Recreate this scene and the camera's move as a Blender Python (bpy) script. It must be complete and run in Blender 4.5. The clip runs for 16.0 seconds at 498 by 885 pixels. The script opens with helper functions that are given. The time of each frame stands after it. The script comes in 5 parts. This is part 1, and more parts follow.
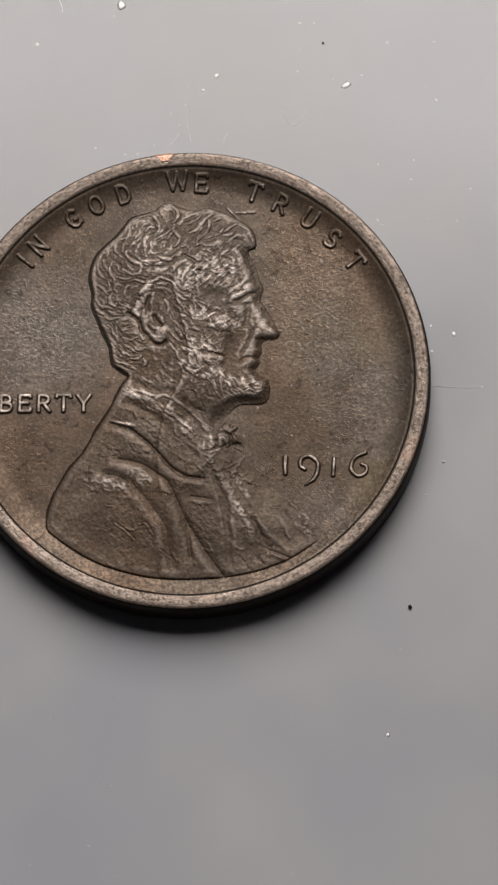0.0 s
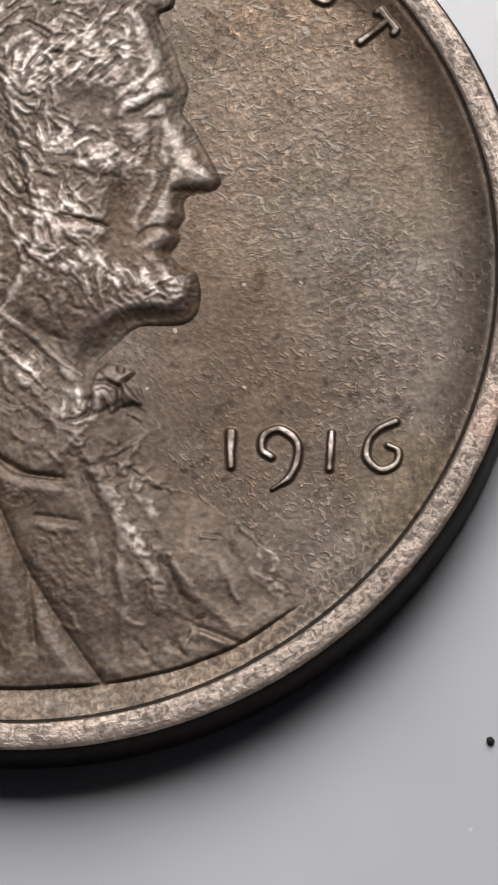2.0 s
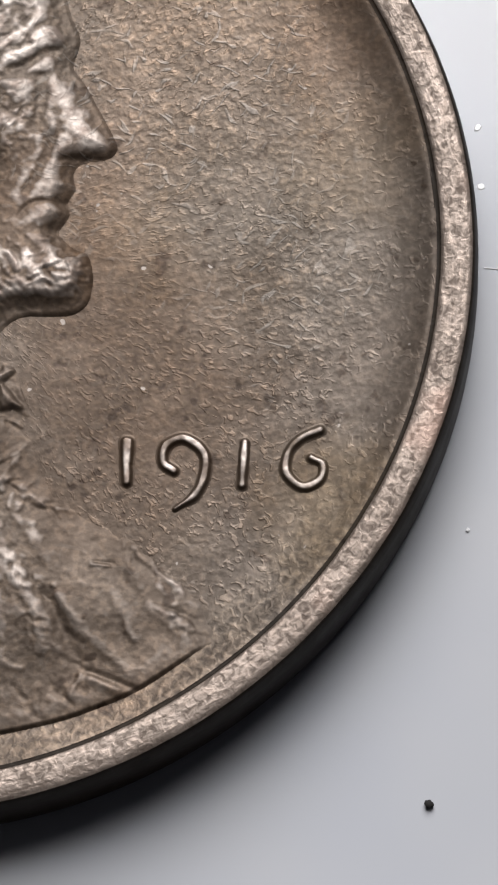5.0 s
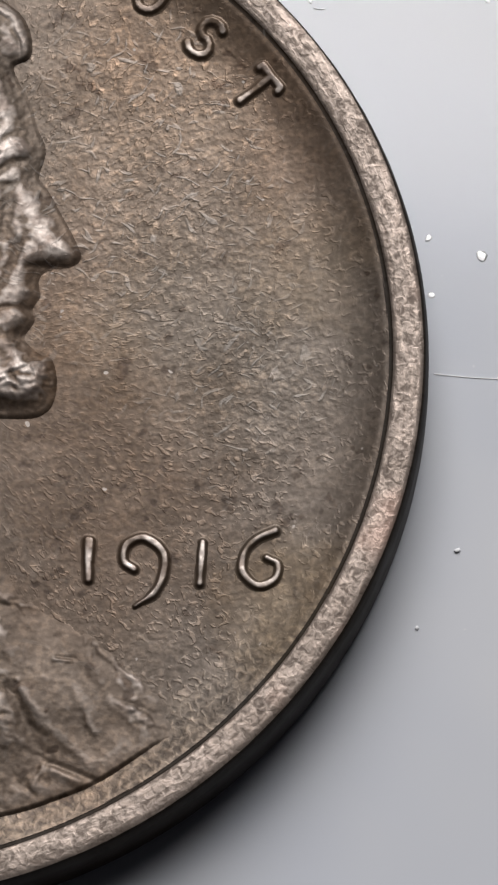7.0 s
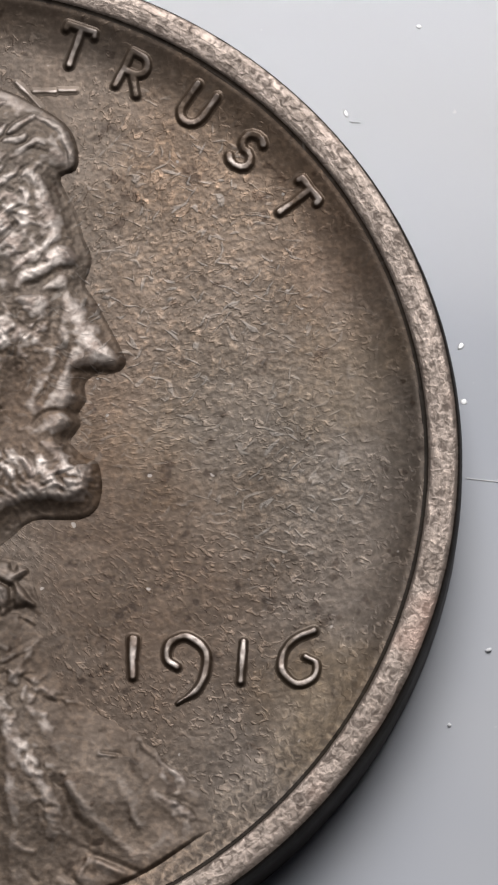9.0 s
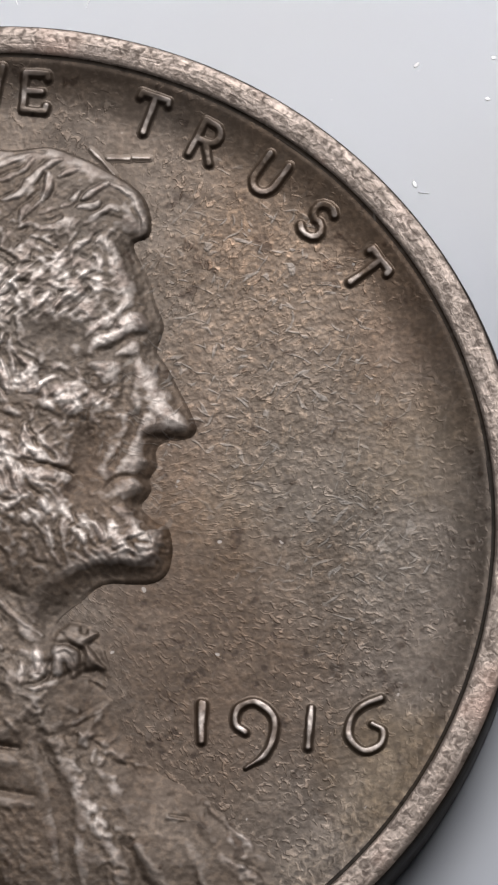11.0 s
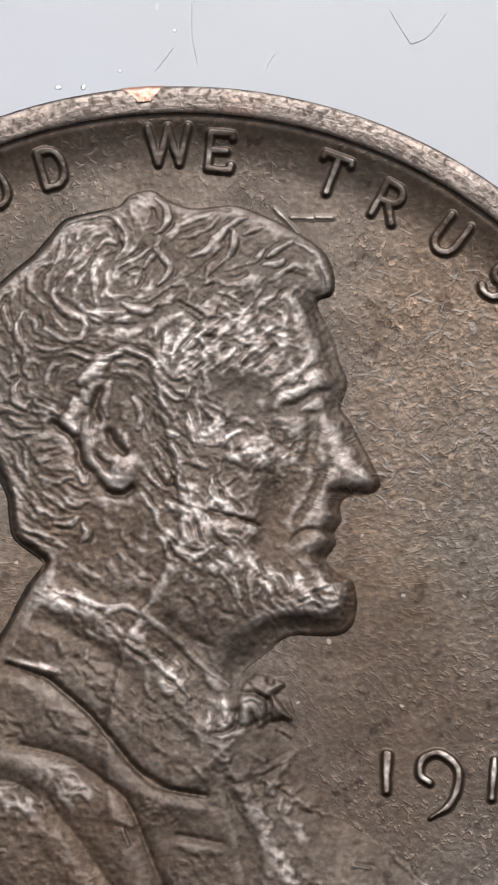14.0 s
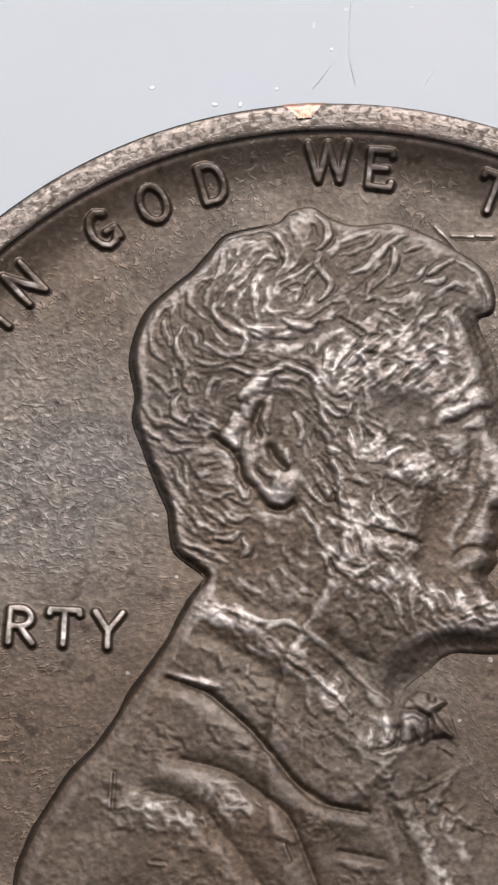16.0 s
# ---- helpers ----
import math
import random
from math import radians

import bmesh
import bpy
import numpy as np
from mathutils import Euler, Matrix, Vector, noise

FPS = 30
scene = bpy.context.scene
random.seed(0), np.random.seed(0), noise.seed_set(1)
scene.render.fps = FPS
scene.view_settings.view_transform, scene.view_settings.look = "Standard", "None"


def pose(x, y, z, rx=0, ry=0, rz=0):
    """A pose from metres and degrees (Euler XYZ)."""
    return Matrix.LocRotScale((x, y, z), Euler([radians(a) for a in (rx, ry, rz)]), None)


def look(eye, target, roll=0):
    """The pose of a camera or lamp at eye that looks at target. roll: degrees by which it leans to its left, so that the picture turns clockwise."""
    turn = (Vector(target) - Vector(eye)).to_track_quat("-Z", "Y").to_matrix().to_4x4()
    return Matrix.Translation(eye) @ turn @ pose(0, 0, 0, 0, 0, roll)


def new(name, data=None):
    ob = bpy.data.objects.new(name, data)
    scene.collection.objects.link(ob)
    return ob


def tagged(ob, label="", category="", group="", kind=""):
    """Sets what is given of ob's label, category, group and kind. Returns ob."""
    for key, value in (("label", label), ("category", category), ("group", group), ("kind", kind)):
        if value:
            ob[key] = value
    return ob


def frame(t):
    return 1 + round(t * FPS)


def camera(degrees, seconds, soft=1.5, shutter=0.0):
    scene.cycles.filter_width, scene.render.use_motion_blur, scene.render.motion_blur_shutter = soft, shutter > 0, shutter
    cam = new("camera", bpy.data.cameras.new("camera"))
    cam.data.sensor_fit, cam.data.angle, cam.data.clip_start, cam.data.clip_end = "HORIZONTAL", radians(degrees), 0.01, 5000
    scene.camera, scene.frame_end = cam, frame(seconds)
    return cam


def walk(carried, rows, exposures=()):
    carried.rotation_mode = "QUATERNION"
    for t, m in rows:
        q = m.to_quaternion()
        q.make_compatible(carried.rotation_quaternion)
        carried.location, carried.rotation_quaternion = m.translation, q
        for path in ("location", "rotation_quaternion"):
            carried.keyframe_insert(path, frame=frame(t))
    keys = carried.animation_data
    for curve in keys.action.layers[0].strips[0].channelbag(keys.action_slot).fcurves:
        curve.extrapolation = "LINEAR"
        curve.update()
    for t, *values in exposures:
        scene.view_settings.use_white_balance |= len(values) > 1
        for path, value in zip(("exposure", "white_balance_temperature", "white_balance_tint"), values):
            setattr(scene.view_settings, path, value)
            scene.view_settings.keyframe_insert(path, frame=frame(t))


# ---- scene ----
cam = camera(7.0, 16.0, soft=2.4)
PATH = [
    (0, pose(0.008739, -0.050530, 0.152485, 17.574, 2.282, 0.354)),
    (0.5, pose(0.011068, -0.042156, 0.126097, 17.525, 3.627, 0.446)),
    (1, pose(0.010166, -0.036409, 0.109315, 17.193, 3.491, 0.347)),
    (1.5, pose(0.009807, -0.028989, 0.087076, 16.714, 3.791, 0.350)),
    (2, pose(0.009575, -0.025279, 0.074736, 16.534, 4.085, 0.397)),
    (2.5, pose(0.009347, -0.023670, 0.068715, 16.460, 4.016, 0.349)),
    (3, pose(0.008591, -0.022116, 0.063735, 16.344, 3.720, 0.316)),
    (3.5, pose(0.008542, -0.021629, 0.063572, 16.086, 3.540, 0.283)),
    (4, pose(0.008648, -0.021122, 0.063676, 15.676, 3.395, 0.339)),
    (4.5, pose(0.009086, -0.021164, 0.064203, 15.726, 3.221, 0.376)),
    (5, pose(0.009298, -0.021660, 0.064123, 16.297, 3.074, 0.368)),
    (5.2, pose(0.009468, -0.021846, 0.064502, 16.477, 3.096, 0.358)),
    (7.5, pose(0.008734, -0.021044, 0.067279, 16.908, 1.730, 0.483)),
    (8, pose(0.008501, -0.020715, 0.067969, 16.755, 1.578, 0.447)),
    (8.5, pose(0.008166, -0.021081, 0.068209, 17.342, 1.375, 0.589)),
    (8.7, pose(0.007923, -0.021222, 0.068673, 17.552, 1.340, 0.637)),
    (10.8, pose(0.005856, -0.020383, 0.070148, 17.615, 0.418, 1.260)),
    (11, pose(0.005791, -0.020461, 0.070321, 17.701, 0.596, 1.396)),
    (11.5, pose(0.005158, -0.020703, 0.070388, 18.002, 0.312, 1.425)),
    (12, pose(0.003927, -0.020509, 0.070680, 17.958, -0.146, 1.554)),
    (12.5, pose(0.003393, -0.021110, 0.070565, 18.631, -0.287, 1.687)),
    (13, pose(0.002532, -0.021363, 0.070447, 18.900, -0.358, 1.813)),
    (13.5, pose(0.002198, -0.021639, 0.071100, 18.960, -0.183, 1.890)),
    (14, pose(0.001995, -0.021379, 0.071281, 18.844, -0.009, 1.947)),
    (14.5, pose(0.001092, -0.021667, 0.071159, 19.146, 0.077, 2.152)),
    (15, pose(0.000471, -0.022000, 0.071123, 19.484, 0.266, 2.423)),
    (15.5, pose(-0.000199, -0.022190, 0.071005, 19.684, 0.066, 2.505)),
    (16, pose(-0.000985, -0.022493, 0.070593, 19.973, -0.331, 2.598)),
]
EXPOSURES = [(0, -0.13, 7060, 13), (0.5, -0.13, 6980, 13), (1.5, 0.27, 6850, 12), (3, 0.71, 6460, 11), (5, 0.66, 6540, 11), (8, 0.4, 6520, 11), (11, 0.38, 6400, 11), (16, 0.38, 6350, 11)]
walk(cam, PATH, EXPOSURES)

# ---- world, light ----
world = bpy.data.worlds.new("world")
scene.world = world
world.use_nodes = True
world.node_tree.nodes["Background"].inputs[0].default_value = (0.75, 0.8, 0.9, 1)
world.node_tree.nodes["Background"].inputs[1].default_value = 0.04

# the lamp: a wide soft panel high on the far side of the coin, tilted towards it
lamp = bpy.data.lights.new("panel_lamp", "AREA")
lamp.shape, lamp.size, lamp.size_y = "RECTANGLE", 1.3, 1.4
lamp.energy, lamp.color = 36, (1.0, 0.98, 0.96)
lamp_ob = new("panel_lamp", lamp)
LAMP_ZENITH = radians(42)
lamp_ob.matrix_world = look((0.08, 1.75 * math.sin(LAMP_ZENITH), 1.75 * math.cos(LAMP_ZENITH)), (0, 0, 0))

MM = 0.001
ROUND = 0.995  # the coin is a hair out of round
FIELD = 1.27   # height of the coin's flat field over the table, mm


# ---- materials ----
def material(name):
    m = bpy.data.materials.new(name)
    m.use_nodes = True
    nt = m.node_tree
    return m, nt, nt.nodes["Principled BSDF"]


def node(nt, kind, **values):
    n = nt.nodes.new(kind)
    for key, value in values.items():
        n.inputs[key].default_value = value
    return n


def coords(nt, scale=1000.0):
    tc = nt.nodes.new("ShaderNodeTexCoord")
    mp = node(nt, "ShaderNodeMapping", Scale=(scale, scale, scale))
    nt.links.new(tc.outputs["Object"], mp.inputs["Vector"])
    return mp.outputs["Vector"]


def noise_tex(nt, vec, scale, detail=3.0, rough=0.55, distort=0.0):
    n = node(nt, "ShaderNodeTexNoise", Scale=scale, Detail=detail, Roughness=rough, Distortion=distort)
    nt.links.new(vec, n.inputs["Vector"])
    return n.outputs["Fac"]


def ramp(nt, fac, stops):
    r = nt.nodes.new("ShaderNodeValToRGB")
    els = r.color_ramp.elements
    while len(els) < len(stops):
        els.new(0.5)
    for e, (pos, col) in zip(els, stops):
        e.position = pos
        e.color = (*col, 1) if len(col) == 3 else col
    nt.links.new(fac, r.inputs["Fac"])
    return r.outputs["Color"]


def mix(nt, fac, a, b, kind="MIX"):
    n = nt.nodes.new("ShaderNodeMix")
    n.data_type, n.blend_type = "RGBA", kind
    for sock, v in ((n.inputs[0], fac), (n.inputs[6], a), (n.inputs[7], b)):
        if hasattr(v, "links"):
            nt.links.new(v, sock)
        else:
            sock.default_value = v if not isinstance(v, tuple) else (*v, 1)
    return n.outputs[2]


def bump(nt, height, distance, strength=1.0, after=None):
    b = node(nt, "ShaderNodeBump", Strength=strength, Distance=distance)
    nt.links.new(height, b.inputs["Height"])
    if after is not None:
        nt.links.new(after, b.inputs["Normal"])
    return b.outputs["Normal"]


def stretched(nt, vec, angle, scale):
    turn = node(nt, "ShaderNodeMapping", Rotation=(0, 0, angle))
    nt.links.new(vec, turn.inputs["Vector"])
    draw = node(nt, "ShaderNodeMapping", Scale=scale)
    nt.links.new(turn.outputs["Vector"], draw.inputs["Vector"])
    return draw.outputs["Vector"]


def bronze(name, grain=1.0, rough=0.44, light=1.0, metal=0.5, stretch=1.0, worn=False, warmth=0.8, struck=False):
    """Old brown bronze: mottled patina, granular flecks, short scratches, bright worn high spots."""
    m, nt, p = material(name)
    vec = coords(nt)
    flat = node(nt, "ShaderNodeMapping", Scale=(1.0, stretch, 1.0))
    nt.links.new(vec, flat.inputs["Vector"])
    long = flat.outputs["Vector"]
    big = noise_tex(nt, vec, 0.2, 3)
    mid = noise_tex(nt, vec, 0.9, 4, 0.6)
    fine = noise_tex(nt, long, 8.0, 2.0, 0.5)
    tone = ramp(nt, mid, [(0.28, tuple(v * light for v in (0.082, 0.0608, 0.0462))), (0.5, tuple(v * light for v in (0.094, 0.0705, 0.0545))), (0.74, tuple(v * light for v in (0.109, 0.0832, 0.0652)))])
    tint = ramp(nt, big, [(0.34, (1.07, 0.94, 0.82)), (0.5, (1.0, 0.98, 0.95)), (0.66, (0.92, 0.98, 1.03))])
    col = mix(nt, warmth, tone, tint, "MULTIPLY")
    # olive and rusty stains; painted in: grey sheen, brighter upper field, dimmer lower half
    for (sx, sy, reach, stain_sheen) in ((5.9, 0.5, 2.4, (1.05, 1.10, 1.12)), (4.6, 2.6, 1.6, (1.08, 1.11, 1.14)), (-5.6, 1.5, 3.0, (1.25, 1.42, 1.62)), (4.8, 4.9, 2.8, (1.22, 1.15, 1.06)), (7.6, 1.7, 1.3, (1.13, 1.07, 0.97)), (4.1, -2.4, 2.6, (0.88, 0.77, 0.67)), (3.9, 0.4, 1.1, (1.04, 0.97, 0.87)), (7.3, -4.4, 1.4, (1.15, 1.08, 0.92)), (-5.6, -3.2, 2.6, (0.84, 0.81, 0.78)), (-0.6, -5.8, 4.4, (0.85, 0.80, 0.75))):
        away = nt.nodes.new("ShaderNodeVectorMath")
        away.operation = "DISTANCE"
        away.inputs[1].default_value = (sx, sy, FIELD)
        nt.links.new(vec, away.inputs[0])
        edge = nt.nodes.new("ShaderNodeMath")
        edge.operation = "MULTIPLY_ADD"
        edge.inputs[1].default_value = 2.4
        nt.links.new(mid, edge.inputs[0])
        nt.links.new(away.outputs["Value"], edge.inputs[2])
        fall = nt.nodes.new("ShaderNodeMapRange")
        fall.inputs["From Min"].default_value, fall.inputs["From Max"].default_value = reach * 1.2 + 1.2, reach * 0.4 + 1.2
        nt.links.new(edge.outputs[0], fall.inputs["Value"])
        col = mix(nt, fall.outputs["Result"], col, mix(nt, 1.0, col, stain_sheen, "MULTIPLY"))
    fleck = ramp(nt, fine, [(0.34, (0.78, 0.76, 0.74)), (0.5, (0.98, 0.98, 0.98)), (0.64, (1.45, 1.44, 1.42))])
    col = mix(nt, min(0.62 * grain, 1.0), col, fleck, "MULTIPLY")
    pits = ramp(nt, noise_tex(nt, vec, 2.7, 2, 0.5), [(0.645, (1, 1, 1)), (0.7, (0.42, 0.35, 0.3))])
    col = mix(nt, 0.8, col, pits, "MULTIPLY")
    # curled hairlines and short bright scratches, in drifts
    warp = nt.nodes.new("ShaderNodeTexNoise")
    warp.inputs["Scale"].default_value, warp.inputs["Detail"].default_value = 1.5, 1.0
    nt.links.new(vec, warp.inputs["Vector"])
    shift = nt.nodes.new("ShaderNodeVectorMath")
    shift.operation = "MULTIPLY_ADD"
    shift.inputs[1].default_value = (0.6, 0.6, 0.0)
    nt.links.new(warp.outputs["Color"], shift.inputs[0])
    nt.links.new(vec, shift.inputs[2])
    turned = stretched(nt, shift.outputs["Vector"], 0.4, (2.8, 10.5, 1.0))
    turned2 = stretched(nt, shift.outputs["Vector"], -1.0, (2.8, 10.5, 1.0))
    cut = mix(nt, 1.0, ramp(nt, noise_tex(nt, turned, 1.0, 1), [(0.64, (0, 0, 0)), (0.72, (1, 1, 1))]), ramp(nt, noise_tex(nt, turned2, 1.0, 1), [(0.64, (0, 0, 0)), (0.72, (1, 1, 1))]), "LIGHTEN")
    # bruises crowd in four places and thin out between them
    crowd = None
    for (sx, sy, near_by, far_off) in ((4.7, 2.9, 1.0, 3.6), (4.9, 5.0, 0.8, 3.0), (-6.0, 2.2, 0.8, 3.4), (6.6, -0.6, 0.4, 2.2)):
        away = nt.nodes.new("ShaderNodeVectorMath")
        away.operation = "DISTANCE"
        away.inputs[1].default_value = (sx, sy, FIELD)
        nt.links.new(vec, away.inputs[0])
        edge = nt.nodes.new("ShaderNodeMath")
        edge.operation = "MULTIPLY_ADD"
        edge.inputs[1].default_value = 4.0
        nt.links.new(mid, edge.inputs[0])
        nt.links.new(away.outputs["Value"], edge.inputs[2])
        fall = nt.nodes.new("ShaderNodeMapRange")
        fall.inputs["From Min"].default_value, fall.inputs["From Max"].default_value = far_off + 2.0, near_by + 2.0
        fall.inputs["To Min"].default_value = 0.42
        nt.links.new(edge.outputs[0], fall.inputs["Value"])
        crowd = fall.outputs["Result"] if crowd is None else mix(nt, 1.0, crowd, fall.outputs["Result"], "LIGHTEN")
    flecks = None
    if struck:
        # flow lines of the striking: short dashes that point to the middle, densest towards the rim, none in its smooth curve
        xyz = nt.nodes.new("ShaderNodeSeparateXYZ")
        nt.links.new(vec, xyz.inputs["Vector"])
        turn = nt.nodes.new("ShaderNodeMath")
        turn.operation = "ARCTAN2"
        nt.links.new(xyz.outputs["Y"], turn.inputs[0])
        nt.links.new(xyz.outputs["X"], turn.inputs[1])
        length = nt.nodes.new("ShaderNodeVectorMath")
        length.operation = "LENGTH"
        nt.links.new(vec, length.inputs[0])
        polar = nt.nodes.new("ShaderNodeCombineXYZ")
        nt.links.new(turn.outputs[0], polar.inputs["X"])
        nt.links.new(length.outputs["Value"], polar.inputs["Y"])
        drawn = node(nt, "ShaderNodeMapping", Scale=(7.0 * 8.0, 6.0, 1.0))
        nt.links.new(polar.outputs["Vector"], drawn.inputs["Vector"])
        dash = noise_tex(nt, drawn.outputs["Vector"], 1.0, 2, 0.5, 0.9)
        grow = nt.nodes.new("ShaderNodeMapRange")
        grow.inputs["From Min"].default_value, grow.inputs["From Max"].default_value = 3.2, 6.4
        grow.inputs["To Min"].default_value = 0.35
        nt.links.new(length.outputs["Value"], grow.inputs["Value"])
        calm = nt.nodes.new("ShaderNodeMapRange")
        calm.inputs["From Min"].default_value, calm.inputs["From Max"].default_value = 8.4, 7.9
        calm.inputs["To Min"].default_value = 0.4
        nt.links.new(length.outputs["Value"], calm.inputs["Value"])
        dense = mix(nt, 1.0, grow.outputs["Result"], calm.outputs["Result"], "MULTIPLY")
        dense = mix(nt, 1.0, dense, ramp(nt, noise_tex(nt, vec, 0.75, 3, 0.6), [(0.40, (0.1,) * 3), (0.58, (1.0,) * 3)]), "MULTIPLY")
        crowd = mix(nt, 1.0, crowd, calm.outputs["Result"], "MULTIPLY")
        flecks = mix(nt, 1.0, ramp(nt, dash, [(0.55, (0, 0, 0)), (0.67, (1, 1, 1))]), dense, "MULTIPLY")
        hollow = mix(nt, 1.0, ramp(nt, dash, [(0.33, (1, 1, 1)), (0.45, (0, 0, 0))]), dense, "MULTIPLY")
        # raised dashes lightened, hollows darkened: light on the fine relief put into colour
        col = mix(nt, flecks, col, mix(nt, 1.0, col, (1.9, 1.9, 1.92), "MULTIPLY"))
        # pale grains: painted sparkle over the bruised places
        grains = mix(nt, 1.0, ramp(nt, noise_tex(nt, vec, 6.5, 2, 0.6), [(0.55, (0, 0, 0)), (0.64, (1, 1, 1))]), ramp(nt, crowd, [(0.45, (0, 0, 0)), (0.95, (0.8,) * 3)]), "MULTIPLY")
        col = mix(nt, grains, col, mix(nt, 1.0, col, (1.75, 1.72, 1.68), "MULTIPLY"))
        col = mix(nt, hollow, col, mix(nt, 1.0, col, (0.7, 0.68, 0.66), "MULTIPLY"))
    sparse = ramp(nt, crowd, [(0.42, (0.12,) * 3), (1.0, (1.0,) * 3)])
    cut = mix(nt, 1.0, cut, sparse, "MULTIPLY")
    amount = node(nt, "ShaderNodeMath")
    amount.operation = "MULTIPLY"
    amount.inputs[1].default_value = min(0.36 * grain, 0.7)
    nt.links.new(cut, amount.inputs[0])
    col = mix(nt, amount.outputs[0], col, (0.27, 0.25, 0.232))
    cells = nt.nodes.new("ShaderNodeTexVoronoi")
    cells.feature = "DISTANCE_TO_EDGE"
    cells.inputs["Scale"].default_value = 3.4
    nt.links.new(shift.outputs["Vector"], cells.inputs["Vector"])
    thread = ramp(nt, cells.outputs["Distance"], [(0.0, (1, 1, 1)), (0.045, (0, 0, 0))])
    drift = ramp(nt, noise_tex(nt, vec, 0.8, 2), [(0.5, (0, 0, 0)), (0.66, (1, 1, 1))])
    thread = mix(nt, 1.0, thread, drift, "MULTIPLY")
    dim = node(nt, "ShaderNodeMath")
    dim.operation = "MULTIPLY"
    dim.inputs[1].default_value = min(0.05 * grain, 0.05)
    nt.links.new(thread, dim.inputs[0])
    col = mix(nt, dim.outputs[0], col, (0.24, 0.215, 0.195))
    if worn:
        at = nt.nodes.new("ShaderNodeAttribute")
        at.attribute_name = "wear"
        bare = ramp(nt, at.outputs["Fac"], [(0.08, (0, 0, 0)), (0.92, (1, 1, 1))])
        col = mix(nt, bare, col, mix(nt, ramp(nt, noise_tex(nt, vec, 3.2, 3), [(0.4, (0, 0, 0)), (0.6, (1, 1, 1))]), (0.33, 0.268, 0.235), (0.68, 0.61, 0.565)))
    nt.links.new(col, p.inputs["Base Color"])
    p.inputs["Metallic"].default_value = metal
    nt.links.new(ramp(nt, mid, [(0.3, (rough + 0.08,) * 3), (0.7, (rough - 0.06,) * 3)]), p.inputs["Roughness"])
    n1 = bump(nt, noise_tex(nt, long, 3.4, 2, 0.5), 0.000009 * grain, 0.8)
    if flecks is not None:
        n1 = bump(nt, flecks, 0.000009, 0.9, n1)
    n2 = bump(nt, fine, (0.000015 if struck else 0.000014) * grain, 0.9, n1)
    nt.links.new(crowd, n2.node.inputs["Strength"])
    n2 = bump(nt, cut, 0.000005 * grain, 0.9, n2)
    if struck:
        # the swept-up border under the bust is scuffed like the rim
        apart = nt.nodes.new("ShaderNodeSeparateXYZ")
        nt.links.new(vec, apart.inputs["Vector"])
        low = node(nt, "ShaderNodeMapRange")
        low.inputs["From Min"].default_value, low.inputs["From Max"].default_value = -3.0, -6.0
        nt.links.new(apart.outputs["Y"], low.inputs["Value"])
        outer = node(nt, "ShaderNodeMapRange")
        outer.inputs["From Min"].default_value, outer.inputs["From Max"].default_value = 7.9, 8.3
        nt.links.new(length.outputs["Value"], outer.inputs["Value"])
        border = mix(nt, 1.0, low.outputs["Result"], outer.outputs["Result"], "MULTIPLY")
        scuff = noise_tex(nt, vec, 7.5, 2, 0.55, 0.6)
        rubbed = mix(nt, 1.0, col, ramp(nt, scuff, [(0.36, (0.58, 0.56, 0.54)), (0.48, (0.97, 0.98, 0.97)), (0.62, (1.55, 1.57, 1.55))]), "MULTIPLY")
        col = mix(nt, border, col, rubbed)
        n3 = bump(nt, scuff, 0.00001, 0.9, n2)
        nt.links.new(border, n3.node.inputs["Strength"])
        n2 = n3
        glint = ramp(nt, noise_tex(nt, vec, 5.3, 1, 0.5), [(0.782, (0, 0, 0)), (0.81, (1, 1, 1))])
        col = mix(nt, glint, col, (0.25, 0.22, 0.20))
    nt.links.new(col, p.inputs["Base Color"])
    nt.links.new(n2, p.inputs["Normal"])
    return m


field_mat = bronze("bronze_field", 1.1, 0.44, 0.97, 0.55, 1.0, struck=True)
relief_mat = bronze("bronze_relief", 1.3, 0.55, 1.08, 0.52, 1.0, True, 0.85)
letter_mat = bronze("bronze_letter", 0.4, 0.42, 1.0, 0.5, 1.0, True)


